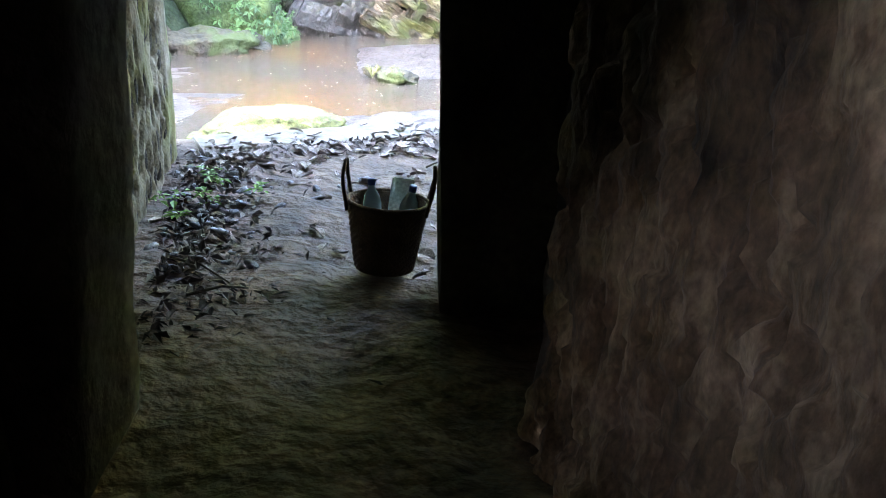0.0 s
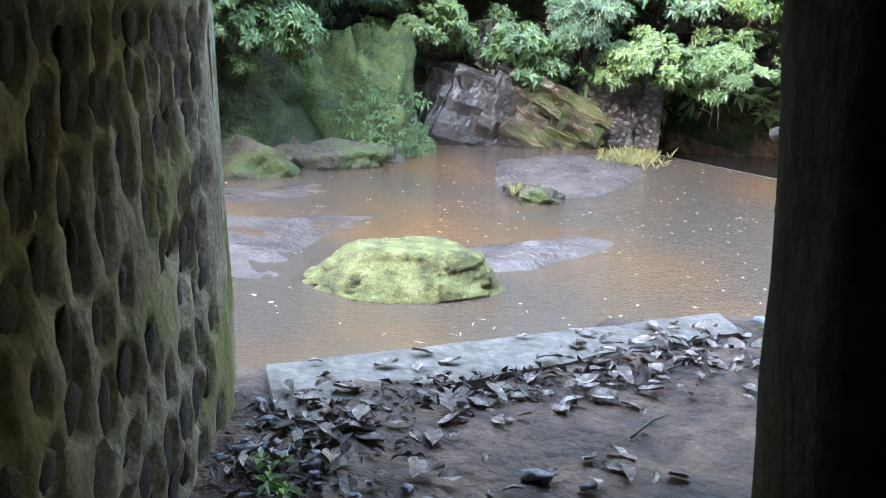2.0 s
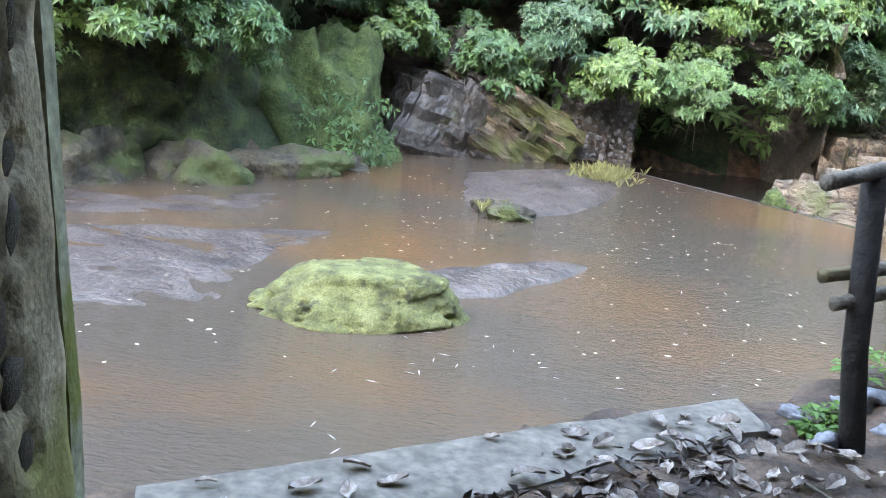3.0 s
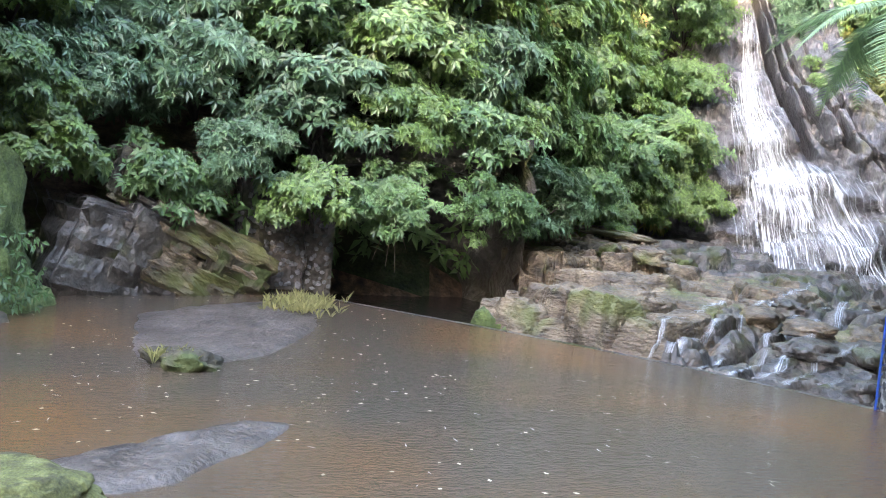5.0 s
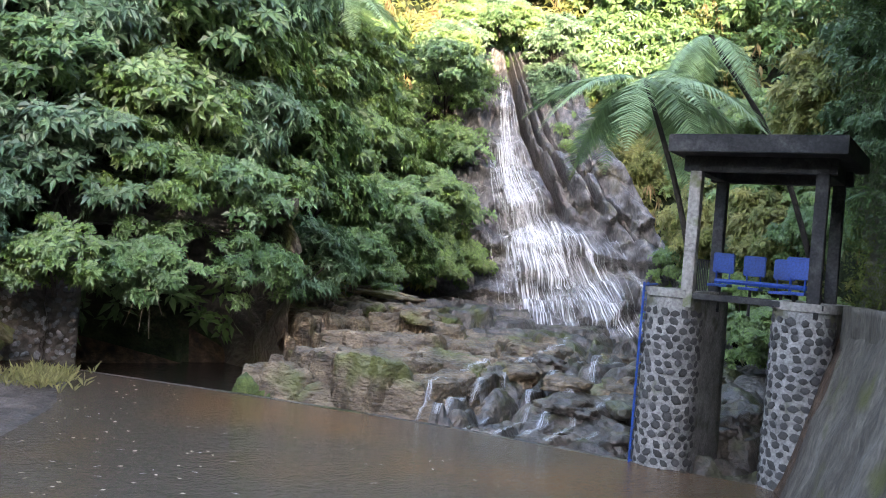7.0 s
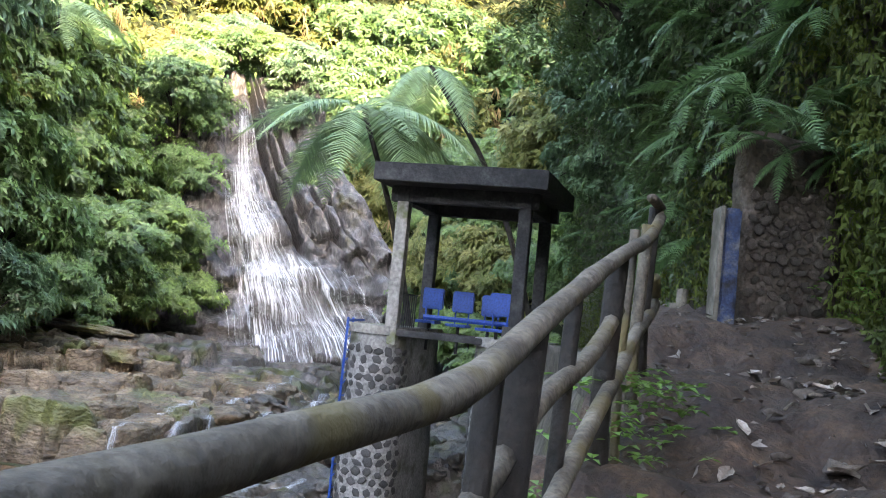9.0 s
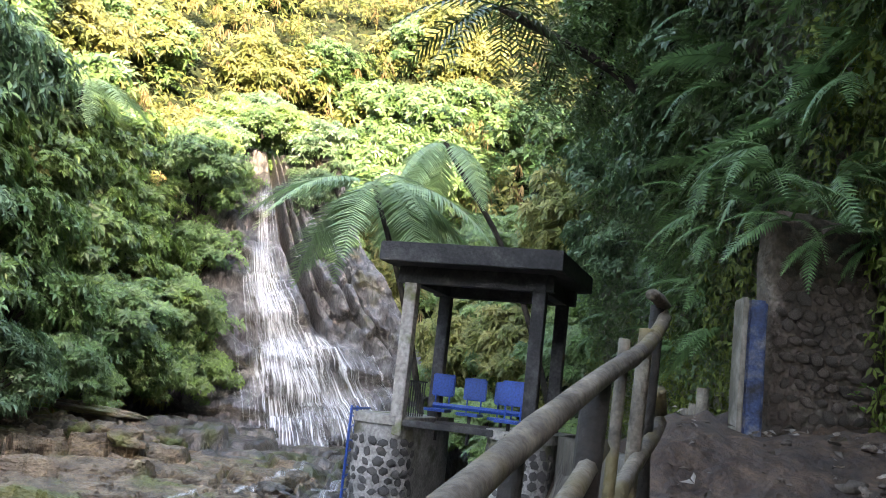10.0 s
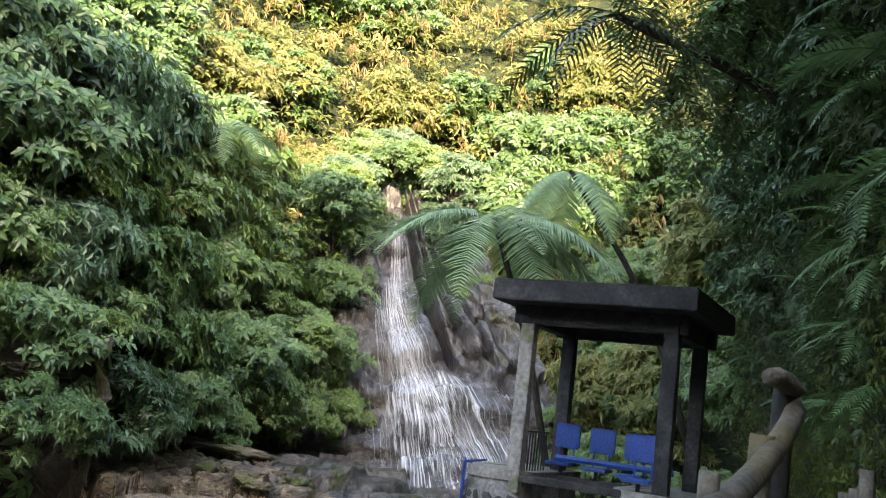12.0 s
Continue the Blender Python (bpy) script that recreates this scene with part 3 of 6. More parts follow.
wv[:, :2] += np.where(seen_, push, 0)[:, None] * np.array([[nrm.x, nrm.y]])
wv[:, 0] += wall_lean(wv[:, 2])
wall_w.data.vertices.foreach_set("co", wv.ravel())
wall_w.data.update()
bm = bmesh.new()
box(bm, (0.12, 0.44, 3.0), (WL_B.x - 0.22 + wd.x * 0.05, WL_B.y + 0.05, 1.15), math.degrees(math.atan2(wd.y, wd.x)), 0.02, 7, 0.012)
for v in bm.verts:
    v.co.x += wall_lean(v.co.z) - 0.02
tagged(part("trim", bm, M_PLASTER), "mossy plaster edge at the wall's end", "trim", kind="structure")
wallbox("wall_west_inner", (-2.6, 2.62), (-1.11, 2.62), 0.45, -0.3, 2.98, M_DARKWALL, "dark plaster wall beside the doorway", 0.02, side=1)
wallbox("wall_east_end", (-0.2, 4.0), (3.2, 4.22), 0.42, -0.3, 2.98, M_WALLEND, "dark grey wall end at the opening", 0.012, side=1)
for v in bpy.data.objects["wall_east_end"].data.vertices:
    v.co.x -= 0.04 + 0.075 * v.co.z
wallbox("wall_east", (0.08, 2.7), (0.62, -0.6), 0.5, -0.3, 2.98, M_ROUGHWALL, "rough flaking brown wall with vertical cracks", 0.02, 0.024, side=-1)
for v in bpy.data.objects["wall_east"].data.vertices:
    s = Vector((v.co.x * 5 + v.co.y * 5, 0.0, v.co.z * 1.1))
    chip = noise.noise(Vector((v.co.y * 14, 1.0, v.co.z * 7)))
    crack = max(0.0, 1 - abs(noise.noise(s * 0.8 + Vector((0.6 * noise.noise(s * 1.5), 7, 0)))) / 0.05)
    v.co.x += 0.012 * noise.noise(s * 1.7) + 0.032 * max(0.0, min(1.0, (chip - 0.02) / 0.12)) + 0.06 * crack + 0.016 * noise.noise(v.co * 11) + 0.012 * noise.noise(v.co * 24)
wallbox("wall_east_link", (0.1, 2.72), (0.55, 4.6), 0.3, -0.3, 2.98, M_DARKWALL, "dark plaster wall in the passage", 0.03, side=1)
# unseen walls added to darken the room behind the camera
wallbox("wall_south", (-2.6, -2.4), (2.4, -2.4), 0.3, -0.3, 2.98, M_DARKWALL, "unseen back wall added to keep light out of the room", side=1)
# the gap left between these pieces is added to light the rough east wall
wallbox("wall_far_west", (-2.3, -2.4), (-2.3, 2.6), 0.3, -0.3, 2.1, M_DARKWALL, "unseen side wall below a gap added to light the east wall", side=-1)
wallbox("wall_far_west_south", (-2.3, -2.4), (-2.3, 0.14), 0.3, 2.1, 2.98, M_DARKWALL, "unseen side wall added to keep light out of the room", side=-1)
wallbox("wall_far_west_north", (-2.3, 0.58), (-2.3, 2.6), 0.3, 2.1, 2.98, M_DARKWALL, "unseen side wall added to keep light out of the room", side=-1)
wallbox("wall_far_east", (1.6, -2.4), (1.6, 0.2), 0.3, -0.3, 2.98, M_DARKWALL, "unseen side wall added to keep light out of the room", side=1)
# unseen roof; its hanging beams and eave are added to shade floor and walls
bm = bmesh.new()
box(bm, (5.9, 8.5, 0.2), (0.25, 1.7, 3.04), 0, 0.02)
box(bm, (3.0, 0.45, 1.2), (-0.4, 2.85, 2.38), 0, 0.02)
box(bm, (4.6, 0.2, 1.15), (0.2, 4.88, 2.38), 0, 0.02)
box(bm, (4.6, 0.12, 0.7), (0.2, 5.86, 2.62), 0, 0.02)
tagged(part("ceiling", bm, M_DARKWALL), "unseen concrete ceiling slab of the shelter, with beams and eave added for shade", "ceiling", kind="structure")
# concrete kerb along the water
o1, o2, i2, i1 = Vector((-1.93, 6.0)), Vector((0.12, 7.52)), Vector((0.22, 7.2)), Vector((-1.72, 5.56))
bm = bmesh.new()
N_ = 40
rows_ = []
for k in range(N_ + 1):
    f = k / N_
    po, pi = o1.lerp(o2, f), i1.lerp(i2, f)
    w1, w2 = 0.025 * noise.noise(Vector((f * 9, 0, 1))), 0.06 * noise.noise(Vector((f * 7, 5, 1)))
    prof = [(po.x, po.y + w1, -3.0), (po.x, po.y + w1, 0.01), (po.x + 0.02, po.y - 0.03 + w1, 0.038)]
    for q in range(1, 5):
        m_ = po.lerp(pi, q / 5)
        prof.append((m_.x, m_.y + (w1 + w2) * 0.5, 0.04 + 0.005 * noise.noise(Vector((m_.x * 5, m_.y * 5, 0)))))
    prof += [(pi.x, pi.y + w2, 0.03), (pi.x, pi.y - 0.03 + w2, -0.2)]
    rows_.append([bm.verts.new(p) for p in prof])
for a, b in zip(rows_, rows_[1:]):
    for q in range(len(a) - 1):
        bm.faces.new((a[q], a[q + 1], b[q + 1], b[q]))
bm.faces.new(rows_[0])
bm.faces.new(rows_[-1][::-1])
bmesh.ops.recalc_face_normals(bm, faces=bm.faces)
tagged(part("concrete_kerb", bm, M_KERB, smooth=False), "worn pale concrete kerb along the river bank", "kerb", kind="structure")


# ---- pole railing along the path ----
RAIL = [(0.2, 7.06, 1.08), (0.58, 7.3, 1.17), (1.0, 7.57, 1.21), (1.6, 7.95, 1.23), (2.16, 8.3, 1.265), (2.67, 8.62, 1.405), (3.35, 9.05, 1.575), (3.9, 9.39, 1.69), (4.35, 9.67, 1.79), (4.65, 9.86, 1.885), (4.75, 9.92, 1.94)]
fence = empty("pole_fence", (0.65, 7.35, 0))
tagged(fence, "weathered round-pole railing beside the sloping path", "fence")


def fpart(name, pts, rad, material, label="", sides=10, rough=0.12, seed=0):
    o = fence.location
    ob = part(name, tube([Vector(p) - o for p in pts], rad, sides, seed, rough), material, fence, label, True)
    return ob


def wob(pts, n, amp, seed):
    return [p + amp * noise.noise_vector(p * 1.3 + Vector((seed, 0, 0))) for p in spline(pts, n)]


top = wob(RAIL, 40, 0.008, 1)
fpart("top_rail", top + [Vector((4.77, 9.94, 1.985)), Vector((4.72, 9.93, 2.01)), Vector((4.64, 9.89, 2.015)), Vector((4.58, 9.86, 2.01))], [0.031 - 0.00012 * k + (0.004 if k in (7, 15, 22, 29) else 0) for k in range(40)] + [0.027, 0.026, 0.024, 0.02], M_WOOD, "grey debarked top pole", 14, 0.1)
low = wob([(0.36, 7.17, 0.6), (0.71, 7.4, 0.65), (1.6, 8.0, 0.7), (2.6, 8.6, 0.82), (3.5, 9.16, 1.1), (3.95, 9.44, 1.24), (4.5, 9.79, 1.4), (4.93, 10.06, 1.53), (4.86, 10.02, 1.66)], 34, 0.012, 5)
fpart("lower_rail", low, 0.03, M_WOOD, "yellowish lower pole", 10, 0.12)
low2 = wob([(0.3, 7.2, 0.7), (1.2, 7.8, 0.78), (2.2, 8.38, 0.98), (2.83, 8.76, 1.18), (3.14, 8.95, 1.25), (3.55, 9.2, 1.36), (3.9, 9.44, 1.45)], 26, 0.012, 8)
fpart("lower_rail", low2, 0.03, M_WOOD, "", 8, 0.12)
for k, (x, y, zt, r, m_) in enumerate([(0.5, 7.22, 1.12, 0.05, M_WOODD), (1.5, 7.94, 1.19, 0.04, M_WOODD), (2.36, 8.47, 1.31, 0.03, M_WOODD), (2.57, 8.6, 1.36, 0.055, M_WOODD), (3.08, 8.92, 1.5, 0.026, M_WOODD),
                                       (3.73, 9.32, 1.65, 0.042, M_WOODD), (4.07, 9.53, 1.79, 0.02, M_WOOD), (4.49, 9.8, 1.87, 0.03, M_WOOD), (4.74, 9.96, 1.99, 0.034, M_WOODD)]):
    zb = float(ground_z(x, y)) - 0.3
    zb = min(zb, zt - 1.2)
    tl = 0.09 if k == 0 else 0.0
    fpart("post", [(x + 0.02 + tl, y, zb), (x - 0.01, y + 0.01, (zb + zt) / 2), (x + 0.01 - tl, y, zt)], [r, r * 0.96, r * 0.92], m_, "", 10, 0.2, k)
for k, (x, y, z) in enumerate([(7.85, 12.15, 1.62), (7.72, 11.98, 1.66), (7.62, 11.84, 1.78)]):
    ob = part("wooden_stake", tube([(0, 0, -0.9), (0.01, 0, 0.0), (0.03, 0.02, z - 1.0)], [0.05, 0.05, 0.045], 8, k, 0.2), M_WOOD, None, "", True)
    ob.location = (x, y, 1.0)
    tagged(ob, "short weathered stake behind the bank wall", "stake", "stakes")

# ---- mossy boulder and islet ----
b_ = rock("mossy_boulder", (1.3, 0.95, 0.78), 3.3, M_MOSS, 6, 0.13, 0.25)
for v in b_.data.vertices:
    v.co *= 1 - 0.12 * max(0.0, noise.noise(v.co * 5.5) - 0.32) * 4 * max(0.0, min(1.0, 1.1 - v.co.z * 1.5)) + 0.012 * noise.noise(v.co * 9)
    v.co.z = min(v.co.z, 0.66 + 0.2 * (v.co.z - 0.66))
b_.matrix_basis = pose(-2.98, 14.2, WATER - 0.12, 0, 0, 8)
tagged(b_, "large moss-covered boulder standing in brown water", "boulder")
b_ = rock("mossy_rock", (0.66, 0.4, 0.3), 5.1, M_ROCKMOSS, 4, 0.35, 0.25)
b_.matrix_basis = pose(-1.75, 20.9, WATER, 0, 0, -5)
tagged(b_, "small dark rock with a mossy top on the mud bar", "rock")


# ---- cliffs ----
def cliff(name, line, z0, z1, material, label, lean=0.25, amp=0.6, step=0.3, seed=0, cap=0.0):
    """A rock face above a plan line, leaning back, broken by ledges."""
    pts = spline([(x, y, 0) for x, y in line], max(8, int(sum(math.dist(a, b) for a, b in zip(line, line[1:])) / step)))
    nz = max(3, int((z1 - z0) / step))
    vs, fs = [], []
    for i, p in enumerate(pts):
        d = (pts[min(i + 1, len(pts) - 1)] - pts[max(i - 1, 0)]).normalized()
        n = Vector((-d.y, d.x, 0))
        for j in range(nz + 1):
            z = z0 + (z1 - z0) * j / nz
            q = p + n * lean * (z - z0)
            s = Vector((p.x * 0.45, p.y * 0.45, z * 0.8 + seed))
            k = amp * (fbm(s, 5) * 0.7 + 0.5 * (noise.cell(s * 2.3 + Vector((0.4 * noise.noise(s * 3), 0, 0))) - 0.5)) + amp * 0.25 * fbm(s * 4, 3)
            vs.append((q.x - n.x * k, q.y - n.y * k, z + 0.1 * amp * noise.noise(s * 5)))
    for i in range(len(pts) - 1):
        for j in range(nz):
            a = i * (nz + 1) + j
            fs.append((a, a + nz + 1, a + nz + 2, a + 1))
    ob = link_mesh(name, vs, fs, material)
    return tagged(ob, label, "cliff", kind="structure")


cliff("cliff_west", [(-22, 15.2), (-14, 17), (-9.4, 19.7), (-7.4, 22.3), (-6.8, 24.8)], -2.8, 4.5, M_MOSSD, "dark mossy rock face over the river", 0.3, 0.7, 0.3, 1)
cliff("cliff_north", [(-6.4, 27.3), (-5.0, 28.4), (-3.0, 29.4), (-1.0, 30.4), (0.0, 30.8)], -2.6, 2.6, M_ROCK, "stratified brown rock face with trickling water", 0.45, 0.7, 0.22, 2)
cliff("cave_wall", [(0.6, 30.6), (0.9, 33.8), (4.0, 34.6), (6.0, 33.0), (6.2, 30.5)], -2.8, 2.5, M_ROCKD, "dark wet rock inside the overhang", 0.0, 0.4, 0.35, 4)
# slab added over the cave so that skylight is blocked inside
bm = bmesh.new()
box(bm, (5.4, 3.4, 1.0), (3.4, 33.6, 1.9), -8, 0.1, 6, 0.2)
tagged(part("cave_light_block", bm, M_ROCKD), "rock slab added above the cave to keep light out", "rock", kind="structure")
b_ = rock("mossy_outcrop", (2.1, 2.0, 3.7), 8.7, M_MOSSG, 5, 0.3, 0.3)
b_.matrix_basis = pose(-6.7, 25.7, WATER - 0.4, 0, -14, 20)
tagged(b_, "tall moss-covered rock outcrop at the water's edge", "outcrop")
for k, (x, y, sx, sy, sz) in enumerate([(-8.0, 20.9, 1.3, 0.8, 0.75), (-6.6, 22.6, 1.4, 0.8, 0.6), (-9.6, 19.8, 1.4, 0.9, 0.9), (-5.8, 24.2, 0.7, 0.6, 0.4)]):
    b_ = rock("shore_rock", (sx, sy, sz), 11 + k, M_ROCKMOSS, 4, 0.3, 0.3)
    b_.matrix_basis = pose(x, y, WATER, 0, 0, 40 * k)
    tagged(b_, "dark mossy rock along the river's edge", "rock", "shore rocks")

def slab(name, size, seed, material):
    """A broken slab of layered rock with a rough flat top and stepped sides."""
    bm = bmesh.new()
    bmesh.ops.create_cube(bm, size=2.0)
    bmesh.ops.bevel(bm, geom=bm.edges[:], offset=0.22, segments=2, affect="EDGES")
    bmesh.ops.subdivide_edges(bm, edges=bm.edges[:], cuts=5, use_grid_fill=True)
    o = Vector((seed * 3.7, seed * 1.3, 0))
    for v in bm.verts:
        p = Vector((v.co.x * size[0], v.co.y * size[1], v.co.z * size[2]))
        k = 1 + 0.14 * (noise.cell(Vector((seed, 0, p.z * 5 + 0.4 * noise.noise(p * 2 + o)))) - 0.5) + 0.2 * noise.noise(p * 0.9 + o)
        v.co = Vector((p.x * k, p.y * k, p.z)) + 0.1 * noise.turbulence_vector(p * 1.8 + o, 4, False)
    return part(name, bm, material, smooth=False)


for k, (x, y, z, sx, sy, sz, ry, m_) in enumerate([(-4.4, 28.5, -1.3, 1.2, 0.8, 1.3, 14, M_ROCKD), (-3.4, 28.9, -1.2, 1.0, 0.8, 1.2, 24, M_ROCKD), (-2.5, 29.2, -1.75, 1.5, 0.8, 0.55, 27, M_ROCK), (-2.1, 29.5, -0.75, 1.7, 0.8, 0.5, 27, M_ROCK), (-1.5, 29.6, -1.7, 0.9, 0.7, 0.7, 22, M_ROCKMOSS), (-3.6, 29.3, 0.5, 1.0, 0.7, 0.7, 24, M_ROCKMOSS)]):
    b_ = slab("strata_rock", (sx, sy, sz), 140 + k, m_)
    b_.matrix_basis = pose(x, y, z, 0, ry, 25)
    tagged(b_, "slanting layered brown rock at the water's edge", "rock", "strata rocks")

# stone-faced wall left of the cave
bm = bmesh.new()
box(bm, (2.6, 0.5, 4.0), (-0.1, 30.9, -1.2), 12, 0.05)
ob = part("river_wall", bm, M_ROCKD)
tagged(ob, "dark wall of small river stones", "wall", kind="structure")

# ---- rock ledges below the waterfall ----
def ledge_h(u, w):
    """Height of the ledge: u along the weir from its far end, w back from it; broad tilted slabs split by joints, rounder and lower towards the fall's stream."""
    s = Vector((u * 0.5, w * 0.5, 0))
    low = max(0.0, min(1.0, (u - 5.0) / 1.4))
    sc = 0.5 + 0.2 * low
    q = Vector((u * sc + 0.35 * noise.noise(s * 1.3), w * sc * 0.75 + 0.35 * noise.noise(s * 1.3 + Vector((9, 0, 0))), 2 * round(low)))
    d, pts = noise.voronoi(q)
    c = pts[0]
    hu, hw = c.x / sc, c.y / (sc * 0.75)
    front = 0.3 + 0.25 * noise.noise(Vector((u * 0.6, 1, 3)))
    step = max(0.0, min(1.0, w / max(0.15, front)))
    left = max(0.0, min(1.0, (2.4 - hu) / 2.0))
    base = 0.72 + 0.22 * min(1.0, max(0.0, hw / 3.5)) + 0.75 * left * max(0.0, min(1.0, (hw - 3.5) / 3.0)) + 0.2 * math.exp(-((hu - 3.4) / 1.6) ** 2)
    base = base * (1 - low) + low * (0.08 + 0.42 * max(0.0, min(1.0, (hw - 0.9) / 3.0)))
    rnd = noise.cell_vector(c * 7.3)
    tilt = ((rnd.x - 0.5) * 0.2 * (u - hu) + (rnd.y - 0.75) * 0.2 * (w - hw)) * (1 - 0.6 * low)
    edge_ = d[1] - d[0]
    gap = max(0.0, 1 - edge_ / (0.1 + 0.2 * low))
    dome = low * 0.5 * max(0.0, 0.55 - d[0] * d[0] * 2.2)
    z = WATER - 0.15 + step * (base + (rnd.z - 0.5) * (0.3 + 0.1 * low)) + tilt + dome
    lay = round((z + 0.05 * noise.noise(s * 3)) / 0.17) * 0.17
    z = z + (lay - z) * 0.4 * (1 - low)
    return z - 0.42 * gap * gap * step + 0.11 * fbm(s * 3.0, 4) + 0.04 * fbm(s * 11, 3)


def ledge_uw(a, b):
    w = 19.0 * b ** 1.25
    u0 = 0.7 - 4.2 * max(0.0, min(1.0, (w - 2.5) / 4.0))
    return u0 + a * (12.0 - u0), w


e0 = Vector((3.6, 27.3, 0))
eu, ew = Vector((0.66, -0.751, 0)), Vector((0.751, 0.66, 0))
vs, fs, wet = [], [], []
NU, NW = 210, 250
for i in range(NU + 1):
    for j in range(NW + 1):
        u, w = ledge_uw(i / NU, j / NW)
        edge = 0.4 * noise.noise(Vector((u * 0.8, 0, 7))) + 0.2 * noise.noise(Vector((u * 2.5, 0, 7)))
        p = e0 + eu * u + ew * (w + edge + 0.35)
        vs.append((p.x, p.y, ledge_h(u, w) if j and i else WATER - 0.8))
for i in range(NU):
    for j in range(NW):
        a = i * (NW + 1) + j
        fs.append((a, a + NW + 1, a + NW + 2, a + 1))
        u, w = ledge_uw(i / NU, j / NW)
        wet.append(1 if u + 0.9 * noise.noise(Vector((u, w, 3))) > 5.7 or w > 11.5 + noise.noise(Vector((u, w, 5))) else 0)
ob = link_mesh("rock_ledge", vs, fs, M_ROCK, smooth=False)
ob.data.materials.append(M_ROCKD)
ob.data.polygons.foreach_set("material_index", wet)
ob.data.polygons.foreach_set("use_smooth", [bool(q) for q in wet])
tagged(ob, "broad cracked brown rock slabs below the waterfall", "rock ledge", kind="structure")


def ledge_rock(name, u, w, size, seed, material, label, sink=0.1, amp=0.35, tilt=0.0):
    p = e0 + eu * u + ew * (w + 0.4)
    b_ = rock(name, size, seed, material, 4, amp, 0.35)
    b_.matrix_basis = pose(p.x, p.y, ledge_h(u, w) - sink, 0, tilt, (seed * 67) % 360)
    return tagged(b_, label, "rock", "ledge rocks")


random.seed(5)
for k in range(20):
    s = random.uniform(0.22, 0.6)
    ledge_rock("ledge_boulder", random.uniform(-2.6, 1.4), random.uniform(7.0, 10.5), (s * 1.2, s * 0.9, s * 0.75), 30 + k, random.choice((M_ROCK, M_ROCKMOSS)), "brown mossy boulder heaped on the ledges", s * 0.1)
for k in range(26):
    s = random.uniform(0.3, 0.85)
    ledge_rock("stream_boulder", random.uniform(5.4, 11.0), random.uniform(0.8, 13.0), (s * 1.4, s, s * 0.55), 60 + k, random.choice((M_ROCKD, M_ROCKD, M_ROCK)), "rounded dark wet boulder in the stream", s * 0.15)
for k, (u, w, sx, sy, sz) in enumerate([(1.0, 0.1, 0.55, 0.5, 0.75), (1.55, 0.0, 0.5, 0.35, 0.6), (2.2, 0.0, 0.6, 0.3, 0.5), (5.0, -0.1, 0.75, 0.5, 0.3), (6.9, 4.6, 0.5, 0.4, 0.3)]):
    ledge_rock("mossy_rock", u, w, (sx, sy, sz), 95 + k, M_MOSSG, "green moss-covered rock at the ledge's edge", 0.45)
b_ = rock("flat_rock", (1.35, 0.75, 0.2), 77, M_ROCK, 4, 0.25, 0.5)
b_.matrix_basis = pose(10.6, 35.0, -0.12, 0, 3, -20)
tagged(b_, "flat overhanging rock slab on the ledges", "rock")

# ---- waterfall ----
FROWS = [((18.6, 44.6, 11.2), (19.9, 44.0, 11.2)), ((18.0, 43.2, 7.4), (20.5, 41.8, 7.2)), ((17.3, 41.7, 4.6), (21.3, 39.3, 4.3)), ((17.1, 40.4, 1.9), (22.2, 37.4, 1.9)), ((17.0, 38.6, -1.3), (23.2, 35.2, -1.5))]


def face_pt(u, v, calm=False):
    """Point of the fall's rock face; u across (0..1 within the water), v from top 0 to foot 1."""
    t = min(max(v, 0), 0.9999) * (len(FROWS) - 1)
    k = int(t)
    f = t - k
    (a, b), (c, d) = FROWS[k], FROWS[k + 1]
    L_ = Vector(a).lerp(Vector(c), f)
    R_ = Vector(b).lerp(Vector(d), f)
    p = L_.lerp(R_, u) if 0 <= u <= 1 else (L_ + (R_ - L_).normalized() * (u * (R_ - L_).length if u < 0 else (R_ - L_).length + (u - 1) * 4))
    s = Vector((p.x * 0.6, p.y * 0.6, p.z * 0.6))
    out = Vector((-0.45, -0.8, 0.35))
    stp = noise.cell(Vector((p.x * 0.55, p.y * 0.3, p.z * 1.15 + 0.5 * noise.noise(s * 2))))
    groove = 0.45 * noise.noise(Vector((p.x * 1.9 + p.y * 1.1, 0, p.z * 0.12))) * (1.3 if u > 0.8 else 0.8)
    crev = 0.0
    for c0, c1, w_, dp, v1 in ((0.6, 0.2, 0.05, 1.5, 0.62), (0.78, 0.22, 0.03, 1.0, 0.55), (0.93, 0.3, 0.03, 0.7, 0.6), (1.15, 0.2, 0.02, 0.4, 0.7)):
        crev -= dp * math.exp(-((u - c0 - c1 * v - 0.03 * noise.noise(Vector((v * 6, c0 * 9, 0)))) / w_) ** 2) * max(0.0, min(1.0, (v1 - v) / 0.1))
    p = p + out * crev
    if calm:
        return p + out * (0.45 * fbm(s, 3) + (0.48 + 0.8 * max(0, v - 0.45)) * (stp - 0.5) * min(1, v * 2.2) + groove + 0.16)
    return p + out * (0.45 * fbm(s, 4) + (0.54 + 0.8 * max(0, v - 0.45)) * (stp - 0.5) * min(1, v * 2.2) + groove + 0.12 * fbm(s * 5, 3))


vs, fs = [], []
NU, NV = 190, 150
for i in range(NU + 1):
    for j in range(NV + 1):
        vs.append(face_pt(-0.9 + 2.5 * i / NU, j / NV))
for i in range(NU):
    for j in range(NV):
        a = i * (NV + 1) + j
        fs.append((a, a + 1, a + NV + 2, a + NV + 1))
tagged(link_mesh("waterfall_cliff", vs, fs, M_FALLROCK), "steep wet grey rock face behind the waterfall", "cliff", kind="structure")
fall = empty("waterfall", (19.5, 38, -1.4))
tagged(fall, "white water cascading in strands down the rock", "waterfall")
random.seed(9)


